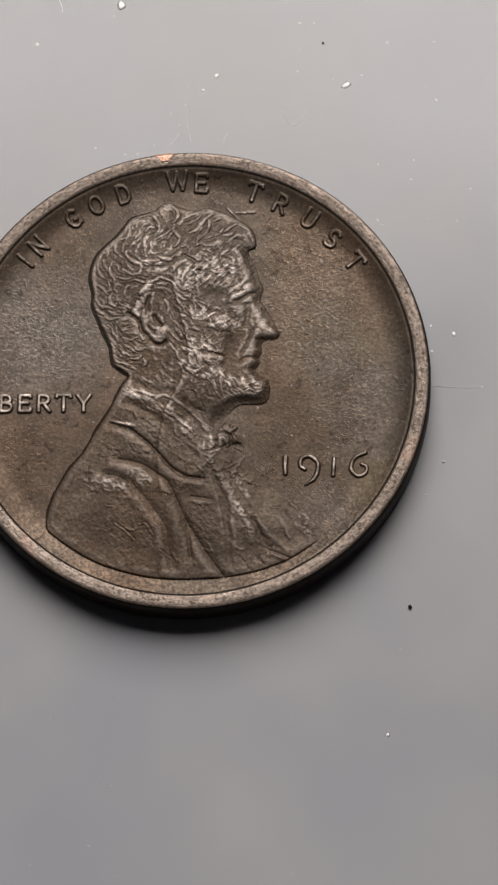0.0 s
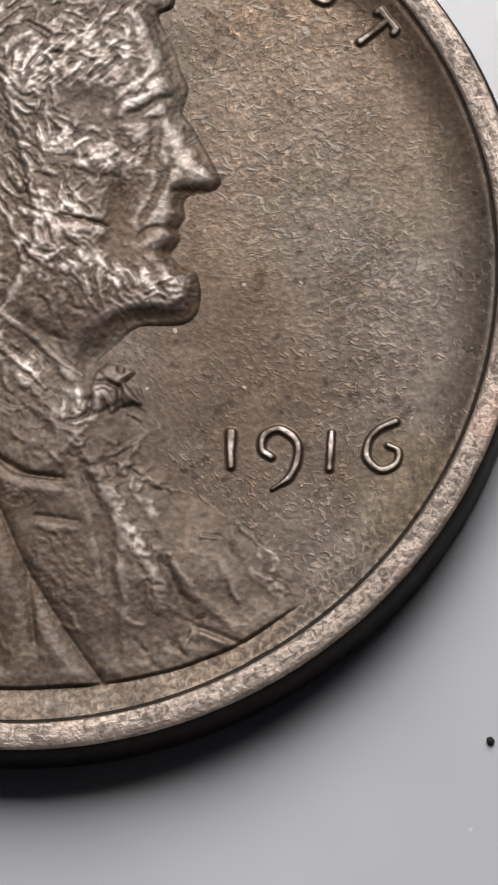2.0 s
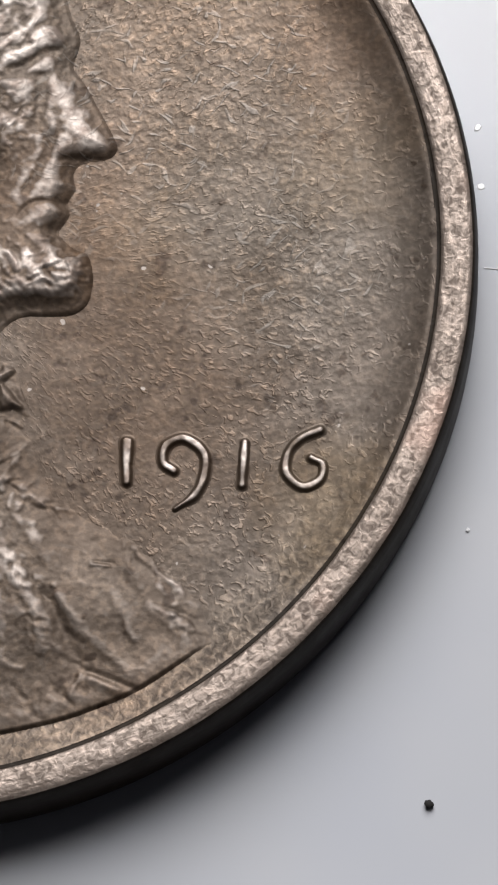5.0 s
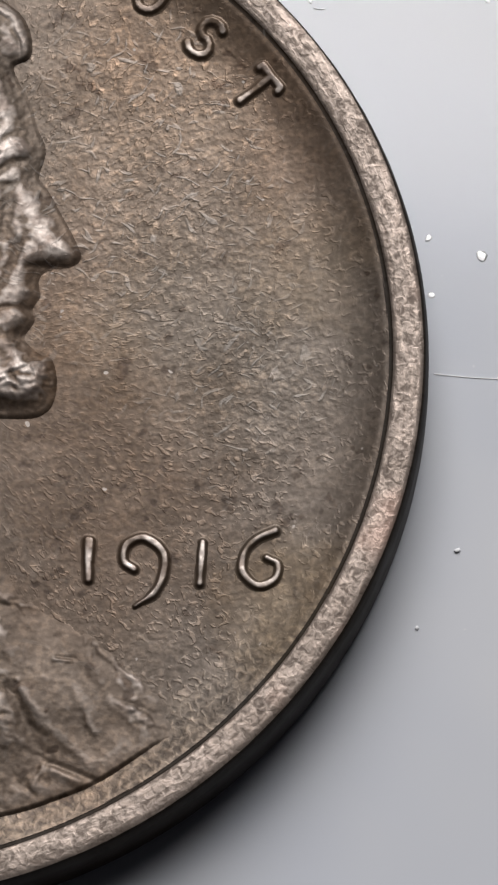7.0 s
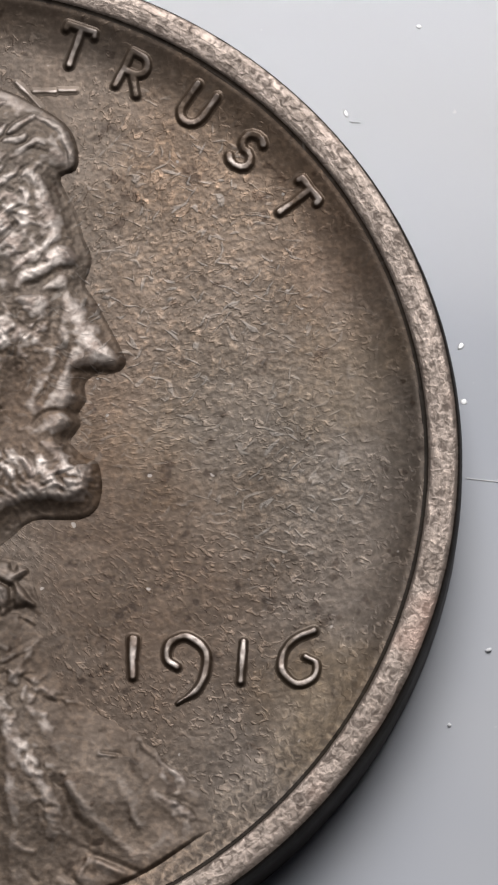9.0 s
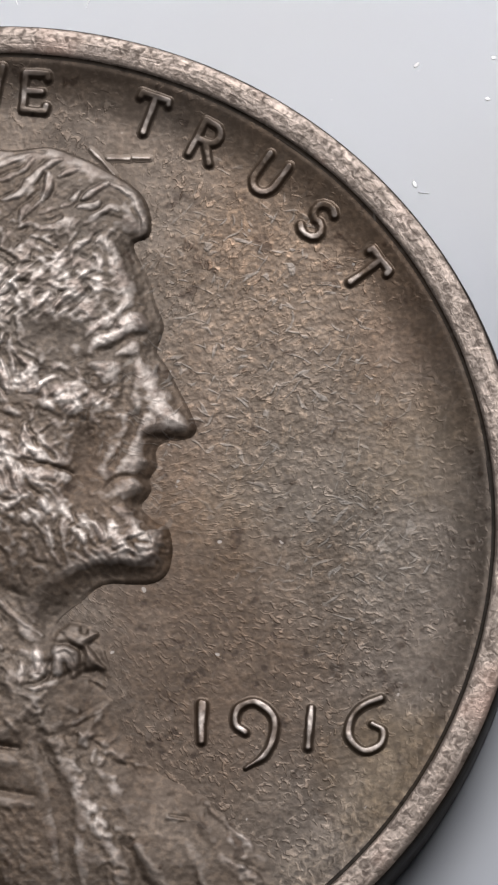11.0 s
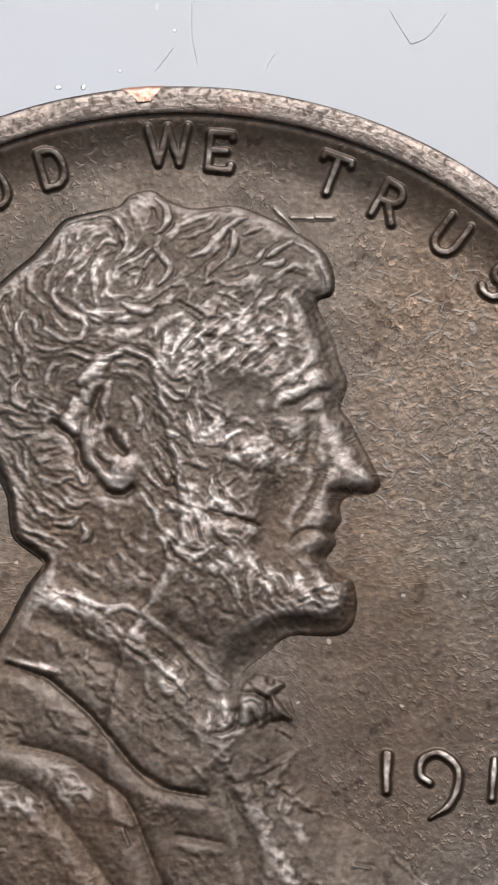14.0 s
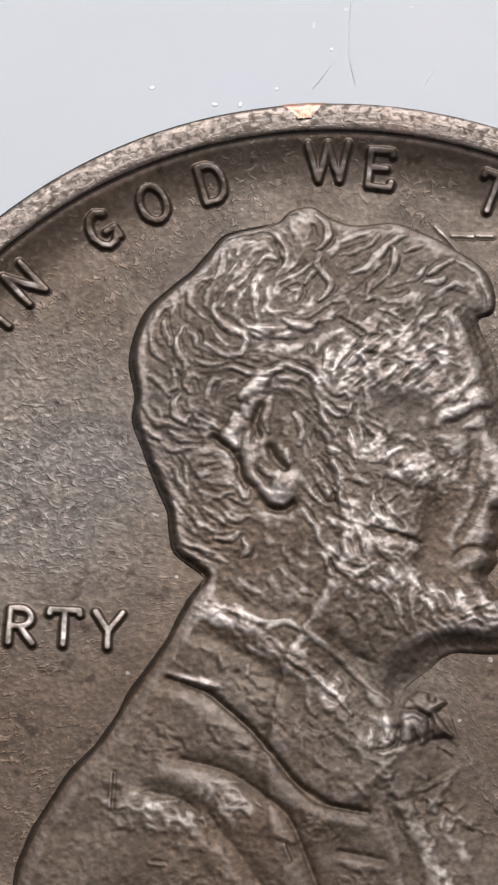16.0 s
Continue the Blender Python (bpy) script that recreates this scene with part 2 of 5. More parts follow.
def rim_material():
    """The scuffed rim: pale pinkish bronze with streaks that run round it, small dark pits and scuffs."""
    m, nt, p = material("bronze_rim")
    vec = coords(nt)
    xyz = nt.nodes.new("ShaderNodeSeparateXYZ")
    nt.links.new(vec, xyz.inputs["Vector"])
    turn = nt.nodes.new("ShaderNodeMath")
    turn.operation = "ARCTAN2"
    nt.links.new(xyz.outputs["Y"], turn.inputs[0])
    nt.links.new(xyz.outputs["X"], turn.inputs[1])
    length = nt.nodes.new("ShaderNodeVectorMath")
    length.operation = "LENGTH"
    nt.links.new(vec, length.inputs[0])
    polar = nt.nodes.new("ShaderNodeCombineXYZ")
    nt.links.new(turn.outputs[0], polar.inputs["X"])
    nt.links.new(length.outputs["Value"], polar.inputs["Y"])
    along = node(nt, "ShaderNodeMapping", Scale=(9.3 * 2.2, 9.0, 1.0))
    nt.links.new(polar.outputs["Vector"], along.inputs["Vector"])
    streak = noise_tex(nt, along.outputs["Vector"], 1.0, 3, 0.55, 0.6)
    col = ramp(nt, noise_tex(nt, vec, 1.2, 4, 0.6), [(0.3, (0.158, 0.127, 0.108)), (0.5, (0.197, 0.161, 0.139)), (0.7, (0.245, 0.201, 0.175))])
    col = mix(nt, 0.9, col, ramp(nt, streak, [(0.32, (0.75, 0.72, 0.7)), (0.5, (1.0, 1.0, 1.0)), (0.66, (1.28, 1.27, 1.26))]), "MULTIPLY")
    pits = noise_tex(nt, vec, 8.0, 2, 0.55, 0.6)
    col = mix(nt, 0.75, col, ramp(nt, pits, [(0.35, (0.5, 0.47, 0.45)), (0.47, (0.95, 0.96, 0.96)), (0.64, (1.33, 1.33, 1.32))]), "MULTIPLY")
    copper = ramp(nt, noise_tex(nt, vec, 0.55, 2), [(0.58, (0, 0, 0)), (0.72, (0.45, 0.45, 0.45))])
    col = mix(nt, copper, col, (0.36, 0.235, 0.19))
    nt.links.new(col, p.inputs["Base Color"])
    p.inputs["Metallic"].default_value = 0.6
    nt.links.new(ramp(nt, pits, [(0.36, (0.6,) * 3), (0.55, (0.36,) * 3)]), p.inputs["Roughness"])
    n1 = bump(nt, streak, 0.000014, 0.8)
    nt.links.new(bump(nt, pits, 0.000013, 0.9, n1), p.inputs["Normal"])
    return m


rim_mat = rim_material()
# coin's side near black: its shade is put into the base colour
shaded_edge_mat = bronze("bronze_edge_shaded", 0.5, 0.55, 0.2, 0.3)
shaded_edge_mat.node_tree.nodes["Principled BSDF"].inputs["Specular IOR Level"].default_value = 0.08
seam_mat = bronze("bronze_seam", 0.6, 0.6, 0.24, 0.15)
seam_mat.node_tree.nodes["Principled BSDF"].inputs["Specular IOR Level"].default_value = 0.12


def copper_material():
    m, nt, p = material("fresh_copper")
    vec = coords(nt)
    col = ramp(nt, noise_tex(nt, vec, 5, 4), [(0.3, (0.46, 0.26, 0.19)), (0.7, (0.70, 0.46, 0.37))])
    nt.links.new(col, p.inputs["Base Color"])
    p.inputs["Metallic"].default_value = 1.0
    p.inputs["Roughness"].default_value = 0.5
    nt.links.new(bump(nt, noise_tex(nt, vec, 6, 2), 0.000015), p.inputs["Normal"])
    return m


def table_material():
    """Pale grey lacquered board: glossy, faintly mottled with painted reflections, fine dust and hairline scratches.
    """
    m, nt, p = material("grey_lacquer")
    vec = coords(nt)
    cloud = noise_tex(nt, vec, 0.06, 3)
    col = ramp(nt, cloud, [(0.3, (0.405, 0.425, 0.47)), (0.7, (0.46, 0.475, 0.515))])
    dust = ramp(nt, noise_tex(nt, vec, 2.6, 2, 0.5), [(0.74, (0, 0, 0)), (0.8, (1, 1, 1))])
    col = mix(nt, dust, col, (0.62, 0.62, 0.62))
    # soft beige and blue tints: reflections of the surroundings put into the colour
    reflect_mottle = noise_tex(nt, vec, 0.11, 3, 0.55)
    col = mix(nt, 1.0, col, ramp(nt, reflect_mottle, [(0.36, (0.965, 0.975, 1.0)), (0.5, (1, 1, 1)), (0.62, (1.03, 1.02, 1.0))]), "MULTIPLY")
    nt.links.new(col, p.inputs["Base Color"])
    nt.links.new(ramp(nt, reflect_mottle, [(0.38, (0.11,) * 3), (0.62, (0.19,) * 3)]), p.inputs["Roughness"])
    p.inputs["IOR"].default_value = 1.5
    nt.links.new(bump(nt, noise_tex(nt, vec, 0.15, 2), 0.00002, 0.5), p.inputs["Normal"])
    return m


def plain(name, col, rough=0.8, scale=6.0, spread=0.08):
    m, nt, p = material(name)
    tc = nt.nodes.new("ShaderNodeTexCoord")
    fac = noise_tex(nt, tc.outputs["Object"], scale, 4)
    c = ramp(nt, fac, [(0.3, tuple(v * (1 - spread) for v in col)), (0.7, tuple(v * (1 + spread) for v in col))])
    nt.links.new(c, p.inputs["Base Color"])
    p.inputs["Roughness"].default_value = rough
    return m


copper_mat = copper_material()
table_mat = table_material()
# unseen walls and ceiling, near black to cut stray light and deepen shadows
wall_mat = plain("wall_dark", (0.05, 0.05, 0.055))
dust_mat = plain("white_dust", (0.93, 0.93, 0.93), 0.42, 4000)
dust_mat.node_tree.nodes["Principled BSDF"].inputs["Metallic"].default_value = 0.6
dust_mat.node_tree.nodes["Principled BSDF"].inputs["Alpha"].default_value = 0.6
grit_mat = plain("black_grit", (0.012, 0.011, 0.011), 0.9, 4000)
fibre_mat = plain("grey_fibre", (0.68, 0.69, 0.71), 0.6, 3000)
pale_fibre_mat = plain("pale_fibre", (0.8, 0.8, 0.8), 0.5, 3000)


# ---- mesh helpers, in millimetres ----
def mesh_ob(name, verts, faces, mat, parent=None, label="", smooth=True):
    me = bpy.data.meshes.new(name)
    me.from_pydata([tuple(v) for v in (np.asarray(verts, float) * MM)], [], faces)
    me.materials.append(mat)
    if smooth:
        me.polygons.foreach_set("use_smooth", [True] * len(me.polygons))
    me.update()
    ob = new(name, me)
    if parent is not None:
        ob.parent = parent
    if label:
        tagged(ob, label)
    return ob


def part(name, bm, mat, parent=None, label=""):
    me = bpy.data.meshes.new(name)
    bmesh.ops.scale(bm, vec=(MM, MM, MM), verts=bm.verts)
    bm.to_mesh(me)
    bm.free()
    me.materials.append(mat)
    ob = new(name, me)
    if parent is not None:
        ob.parent = parent
    if label:
        tagged(ob, label)
    return ob


def spline(pts, n=8, closed=False):
    """A smooth curve through a few control points."""
    p = np.asarray(pts, float)
    if len(p) < 3 and not closed:
        t = np.linspace(0, 1, n + 1)[:, None]
        return p[0] * (1 - t) + p[1] * t
    q = np.vstack([p[-1], p, p[0], p[1]]) if closed else np.vstack([2 * p[0] - p[1], p, 2 * p[-1] - p[-2]])
    out = []
    for i in range(len(q) - 3):
        a, b, c, d = q[i:i + 4]
        t = (np.arange(n) / n)[:, None]
        out.append(0.5 * (2 * b + (c - a) * t + (2 * a - 5 * b + 4 * c - d) * t ** 2 + (3 * b - a - 3 * c + d) * t ** 3))
    if not closed:
        out.append(p[-1][None])
    return np.vstack(out)


def seg_dist(x, y, line):
    """Distance of grid points to a polyline."""
    best = np.full(x.shape, 1e9)
    for (ax, ay), (bx, by) in zip(line[:-1], line[1:]):
        dx, dy = bx - ax, by - ay
        t = np.clip(((x - ax) * dx + (y - ay) * dy) / (dx * dx + dy * dy + 1e-12), 0, 1)
        best = np.minimum(best, (x - ax - t * dx) ** 2 + (y - ay - t * dy) ** 2)
    return np.sqrt(best)


def inside(x, y, poly):
    odd = np.zeros(x.shape, bool)
    for (ax, ay), (bx, by) in zip(poly, np.roll(poly, -1, axis=0)):
        if ay != by:
            odd ^= ((ay > y) != (by > y)) & (x < (bx - ax) * (y - ay) / (by - ay) + ax)
    return odd


def value_noise(x, y, scale, seed):
    """Gradient noise, about -1 to 1, on a turned lattice."""
    rng = np.random.RandomState(seed)
    ang = rng.rand(128, 128) * 2 * np.pi
    gx, gy = np.cos(ang), np.sin(ang)
    u, v = (0.81 * x + 0.59 * y) * scale + 500.3, (0.81 * y - 0.59 * x) * scale + 500.7
    i, j = np.floor(u).astype(int), np.floor(v).astype(int)
    f, g = u - i, v - j

    def corner(a, b):
        return gx[(i + a) % 128, (j + b) % 128] * (f - a) + gy[(i + a) % 128, (j + b) % 128] * (g - b)

    sf, sg = f ** 3 * (f * (f * 6 - 15) + 10), g ** 3 * (g * (g * 6 - 15) + 10)
    low = corner(0, 0) * (1 - sf) + corner(1, 0) * sf
    high = corner(0, 1) * (1 - sf) + corner(1, 1) * sf
    return 1.5 * (low * (1 - sg) + high * sg)


def smooth01(v):
    v = np.clip(v, 0, 1)
    return v * v * (3 - 2 * v)


def box_blur(a, k):
    for axis in (0, 1):
        c = np.cumsum(np.concatenate([np.zeros_like(np.take(a, [0], axis)), np.pad(a, [(k, k) if i == axis else (0, 0) for i in (0, 1)], mode="edge")], axis), axis)
        n = a.shape[axis]
        w = 2 * k + 1
        a = (np.take(c, np.arange(w, w + n), axis) - np.take(c, np.arange(0, n), axis)) / w
    return a


def grid_mesh(name, x, y, z, keep, mat, parent, label="", wear=None):
    """A relief as a height field: the cells where keep holds."""
    ny, nx = x.shape
    cell = keep[:-1, :-1] | keep[1:, :-1] | keep[:-1, 1:] | keep[1:, 1:]
    jj, ii = np.nonzero(cell)
    a = jj * nx + ii
    quads = np.stack([a, a + 1, a + nx + 1, a + nx], 1)
    used, idx = np.unique(quads, return_inverse=True)
    verts = np.stack([x.ravel()[used], y.ravel()[used], z.ravel()[used]], 1)
    ob = mesh_ob(name, verts, idx.reshape(quads.shape).tolist(), mat, parent, label)
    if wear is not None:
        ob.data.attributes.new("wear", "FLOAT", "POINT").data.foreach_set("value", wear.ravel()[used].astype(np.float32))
    return ob


# ---- the closed room: table top from wall to wall; walls and ceiling unseen, added ----
def slab(name, x0, x1, y0, y1, z0, z1, mat):
    bm = bmesh.new()
    bmesh.ops.create_cube(bm, size=1, matrix=Matrix.Translation(((x0 + x1) / 2, (y0 + y1) / 2, (z0 + z1) / 2)) @ Matrix.Diagonal((x1 - x0, y1 - y0, z1 - z0, 1)))
    return tagged(part(name, bm, mat), kind="structure")


slab("tabletop", -2000, 2000, -2000, 2000, -30, 0, table_mat)
slab("wall_north", -2100, 2100, 2000, 2100, -30, 2000, wall_mat)
slab("wall_south", -2100, 2100, -2100, -2000, -30, 2000, wall_mat)
slab("wall_east", 2000, 2100, -2000, 2000, -30, 2000, wall_mat)
slab("wall_west", -2100, -2000, -2000, 2000, -30, 2000, wall_mat)
slab("ceiling", -2100, 2100, -2100, 2100, 2000, 2100, wall_mat)


# ---- the coin ----
coin = tagged(new("coin"), "old brown bronze coin lying on a pale grey tabletop", "coin")


def lathe(name, profile, mat, label, segs=720, rough=0.0, seed=3):
    """A ring turned about the coin's axis, its skin slightly uneven."""
    ang = np.arange(segs) * 2 * np.pi / segs
    verts, faces = [], []
    rng = np.random.RandomState(seed)
    for k, (r, z) in enumerate(profile):
        wob = sum(rng.rand() * np.sin(ang * f + rng.rand() * 6.28) for f in (3, 7, 13, 29, 61, 113)) / 3
        rr, zz = r + rough * wob, z + rough * 0.6 * np.roll(wob, 7)
        # the nick in the rim
        dent = np.exp(-((ang - math.radians(96.3)) / 0.018) ** 2) if r > 9.1 and z > 1.3 else 0 * ang
        verts.append(np.stack([(rr - 0.02 * dent) * np.cos(ang), (rr - 0.02 * dent) * ROUND * np.sin(ang), zz - 0.02 * dent], 1))
    for k in range(len(profile) - 1):
        for i in range(segs):
            j = (i + 1) % segs
            faces.append((k * segs + i, k * segs + j, (k + 1) * segs + j, (k + 1) * segs + i))
    return mesh_ob(name, np.vstack(verts), faces, mat, coin, label)


lathe("rim", [(8.922, 1.491), (8.938, 1.504), (8.96, 1.514), (9.0, 1.522), (9.07, 1.528), (9.16, 1.535), (9.27, 1.540), (9.35, 1.539), (9.40, 1.530), (9.435, 1.512)], rim_mat, "broad raised rim, scuffed bright brown", rough=0.006)
lathe("edge", [(9.435, 1.512), (9.46, 1.486), (9.48, 1.44), (9.495, 1.375), (9.512, 1.31), (9.522, 1.2), (9.524, 0.9), (9.522, 0.4), (9.51, 0.2), (9.47, 0.1), (9.40, 0.06), (9.25, 0.02), (9.0, 0.0), (8.7, 0.03), (4.0, 0.05), (0.01, 0.05)], shaded_edge_mat, "smooth dark brown coin edge, its shade painted in", rough=0.004, seed=5)


lathe("dark_seam", [(8.835, 1.466), (8.848, 1.4685), (8.86, 1.468), (8.875, 1.469), (8.89, 1.473), (8.91, 1.482), (8.924, 1.494)], seam_mat, "dark band in the groove inside the rim", rough=0.006, seed=8)


def field_z(x, y):
    """The struck field: flat in the middle, swept up towards the rim, with a narrow groove at its foot."""
    return FIELD + 0.20 * (np.maximum(np.hypot(x, y / ROUND) - 7.8, 0) / 1.0) ** 2 - 0.02 * np.exp(-((np.hypot(x, y / ROUND) - 8.87) / 0.07) ** 2)


def field_disc():
    segs, rings = 360, 134
    ang = np.arange(segs) * 2 * np.pi / segs
    rad = np.concatenate([np.linspace(0.02, 8.60, 110), np.linspace(8.61, 8.852, 24)])
    r, a = np.meshgrid(rad, ang, indexing="ij")
    x, y = r * np.cos(a), r * ROUND * np.sin(a)
    z = field_z(x, y) + 0.006 * value_noise(x, y, 0.7, 11) + 0.004 * value_noise(x, y, 2.1, 12)
    k = np.arange(rings - 1)[:, None] * segs
    i = np.arange(segs)[None]
    j = (i + 1) % segs
    quads = np.stack([k + i, k + segs + i, k + segs + j, k + j], -1).reshape(-1, 4)
    mesh_ob("field", np.stack([x.ravel(), y.ravel(), z.ravel()], 1), quads.tolist(), field_mat, coin, "flat brown field with mottled olive patina and painted grey sheen")


field_disc()

# outline of the bust: back of the head, crown, forelock, profile, bow, coat front, cut, shoulder
BACK = [(-2.40, 0.08), (-2.59, 0.25), (-2.96, 0.55), (-3.08, 1.02), (-3.13, 1.34), (-3.33, 1.77), (-3.53, 2.19), (-3.70, 2.62), (-3.85, 3.04), (-3.83, 3.48), (-3.94, 4.03), (-3.95, 4.40), (-3.84, 4.84), (-3.64, 5.24), (-3.30, 5.62), (-2.91, 5.98), (-2.62, 6.38), (-2.34, 6.73), (-1.82, 6.90), (-1.41, 7.03), (-1.18, 7.28), (-0.77, 7.39)]
CROWN = [(-0.42, 7.18), (0.0, 7.05), (0.45, 7.11), (0.83, 7.13), (1.36, 6.94), (1.79, 6.73), (2.43, 6.30), (2.67, 5.80), (2.64, 5.41), (2.38, 5.28)]
PROFILE = [(2.45, 5.02), (2.68, 4.58), (2.80, 4.15), (2.95, 3.76), (2.92, 3.49), (2.85, 3.22), (3.04, 2.95), (3.30, 2.47), (3.57, 1.94), (3.60, 1.73), (3.43, 1.58), (3.02, 1.50), (2.89, 1.33), (2.93, 1.06), (2.81, 0.85), (2.84, 0.63), (2.75, 0.47), (2.67, 0.30), (2.91, 0.05), (3.15, -0.06), (3.24, -0.47), (3.17, -0.89), (2.92, -1.09), (2.54, -1.12), (2.04, -1.15), (1.65, -1.47), (1.28, -1.80)]
FRONT = [(1.32, -1.92), (1.55, -1.80), (1.98, -1.97), (2.12, -2.36), (2.38, -2.98), (2.88, -4.06), (3.97, -4.80), (4.97, -5.53), (5.48, -6.40)]
CUT = [(5.0, -6.78), (4.15, -7.36), (3.4, -7.70), (2.68, -7.93), (1.60, -8.14), (0.6, -8.20), (-0.3, -8.22), (-1.49, -8.12), (-2.81, -7.79), (-3.69, -7.43), (-4.58, -6.88), (-5.25, -6.38)]
SHOULDER = [(-5.46, -6.08), (-5.43, -5.51), (-5.23, -4.84), (-4.97, -4.30), (-4.60, -3.66), (-4.08, -3.02), (-3.64, -2.20), (-3.10, -1.30), (-2.80, -0.66), (-2.56, -0.20)]


def bust():
    step = 0.023
    x, y = np.meshgrid(np.arange(-5.75, 5.65, step), np.arange(-8.45, 7.65, step))
    ring = spline(BACK + CROWN + PROFILE + FRONT + CUT + SHOULDER, 3, closed=True)
    d = seg_dist(x, y, np.vstack([ring, ring[:1]]))
    d = np.where(inside(x, y, ring), d, -d)
    coat_soft = smooth01((seg_dist(x, y, spline(FRONT[2:], 4)) + 0.1) / 1.3)
    din = np.maximum(d, 0)
    face = smooth01(1 - (seg_dist(x, y, spline(PROFILE, 3)) - np.abs(d)) / 0.3)
    steep = 0.075 * smooth01(din / 0.08) + 0.05 * smooth01(din / 0.32) + 0.03 * smooth01(din / 0.7)
    nape = smooth01(1 - (seg_dist(x, y, spline(BACK[:18], 3)) - np.abs(d)) / 0.3)
    steep = steep * (1 - nape) + nape * (0.125 * smooth01(din / 0.14) + 0.03 * smooth01(din / 0.7))
    sloped = 0.03 * smooth01(din / 0.08) + 0.165 * smooth01(din / (0.36 + 0.16 * smooth01((y - 1.6) / 0.5) + 0.3 * smooth01((-0.5 - y) / 0.6)))
    h = (0.05 + 0.95 * coat_soft) * (steep * (1 - face) + sloped * face + 0.13 * smooth01(din / 2.6))
    # the coat lies flatter than the head; a step at the neck
    coat = smooth01((-0.9 - y - 0.25 * x) / 1.2)
    h -= 0.05 * coat * smooth01(din / 1.0)

    def near(line, w):
        lo, hi = line.min(0) - 3.2 * w, line.max(0) + 3.2 * w
        i0, i1 = np.searchsorted(x[0], [lo[0], hi[0]])
        j0, j1 = np.searchsorted(y[:, 0], [lo[1], hi[1]])
        return slice(j0, j1), slice(i0, i1)

    def ridge(pts, amp, w):
        line = spline(pts, 5) if len(pts) > 1 else np.array([pts[0], (pts[0][0] + 1e-3, pts[0][1])])
        s = near(line, w)
        if h[s].size:
            h[s] += 0.6 * amp * np.exp(-(seg_dist(x[s], y[s], line) / w) ** 2)

    wx, wy = x + 0.035 * value_noise(x, y, 3.5, 21), y + 0.035 * value_noise(x, y, 3.5, 22)
    uneven = 0.8 + 0.45 * value_noise(x, y, 4.5, 23)

    def strand(pts, amp, w):
        """A raised strand, thinner at its ends, worn uneven, with a shallow furrow on either side."""
        line = spline(pts, 5)
        s = near(line, 3 * w)
        if not h[s].size:
            return
        n = len(line)
        best, slim = np.full(h[s].shape, 1e9), np.ones(h[s].shape)
        for k, (a, c) in enumerate(zip(line[:-1], line[1:])):
            away = seg_dist(wx[s], wy[s], [a, c])
            f = (k + 0.5) / (n - 1)
            thin = 0.45 + 0.55 * math.sin(math.pi * f) ** 0.6
            slim = np.where(away < best, thin, slim)
            best = np.minimum(best, away)
        w2 = 0.8 * w * slim
        h[s] += 0.64 * amp * slim * uneven[s] * (0.75 * np.exp(-(best / (1.45 * w2)) ** 4) - 0.28 * np.exp(-((best - 2.1 * w2) / (0.8 * w2)) ** 2))

    # main masses of the head
    for (cx, cy, rx, ry, amp) in ((-0.9, 4.9, 2.6, 2.2, 0.05), (1.2, 4.6, 1.1, 0.9, 0.03), (1.3, 2.24, 0.5, 0.36, 0.055), (0.5, 0.9, 0.75, 0.9, 0.06), (2.3, -0.45, 0.95, 0.5, 0.07), (1.02, 3.45, 0.55, 0.32, -0.05), (1.6, 1.2, 0.35, 0.7, -0.06), (-0.2, -1.6, 1.1, 0.7, -0.05), (0.4, -1.4, 0.9, 0.5, -0.04), (1.91, 2.84, 0.24, 0.2, 0.06), (2.5, 4.4, 0.3, 0.9, -0.03)):
        h += amp * np.exp(-((x - cx) / rx) ** 2 - ((y - cy) / ry) ** 2) * (d > 0)

    # hollow and lobe of the ear
    for (cx, cy, rx, ry, amp) in ((-1.26, 2.75, 0.2, 0.5, -0.05), (-1.05, 1.9, 0.27, 0.24, 0.07), (-1.15, 3.45, 0.3, 0.3, -0.06), (-1.85, 3.05, 0.12, 0.22, 0.04)):
        h += amp * np.exp(-((x - cx) / rx) ** 2 - ((y - cy) / ry) ** 2)
    # brow, eye, nose, mouth, cheek folds, old scratches
    ridge([(1.80, 3.32), (2.08, 3.48), (2.32, 3.70), (2.48, 3.78)], 0.055, 0.12)
    ridge([(1.45, 3.14), (1.85, 3.30)], 0.016, 0.12)
    ridge([(1.95, 3.52), (2.16, 3.58)], -0.039, 0.045)
    ridge([(1.62, 3.50), (1.86, 3.68), (2.1, 3.86), (2.28, 4.08)], 0.035, 0.09)
    ridge([(2.36, 3.84), (2.52, 3.77), (2.60, 3.62)], 0.039, 0.05)
    ridge([(1.85, 3.12), (2.10, 3.24), (2.36, 3.42), (2.55, 3.50)], -0.066, 0.09)
    ridge([(1.56, 2.99), (1.91, 2.97), (2.22, 3.0), (2.46, 3.08)], -0.035, 0.06)
    ridge([(2.36, 2.95), (2.33, 2.6), (2.27, 2.15)], -0.058, 0.12)
    ridge([(2.10, 1.00), (2.36, 1.44), (2.56, 1.92)], -0.035, 0.08)
    ridge([(2.66, 1.56), (2.87, 1.59), (3.42, 1.55)], -0.047, 0.055)
    ridge([(2.72, 1.80)], 0.027, 0.16)
    ridge([(2.80, 2.84), (3.19, 2.21), (3.36, 1.84)], 0.02, 0.14)
    ridge([(2.03, 0.62), (2.22, 0.79), (2.52, 0.82), (2.95, 0.78)], -0.039, 0.05)
    ridge([(2.40, 1.02), (2.70, 1.02)], 0.016, 0.11)
    ridge([(2.42, 0.56), (2.65, 0.56)], 0.02, 0.11)
    ridge([(2.30, 0.34), (2.62, 0.34)], -0.039, 0.09)
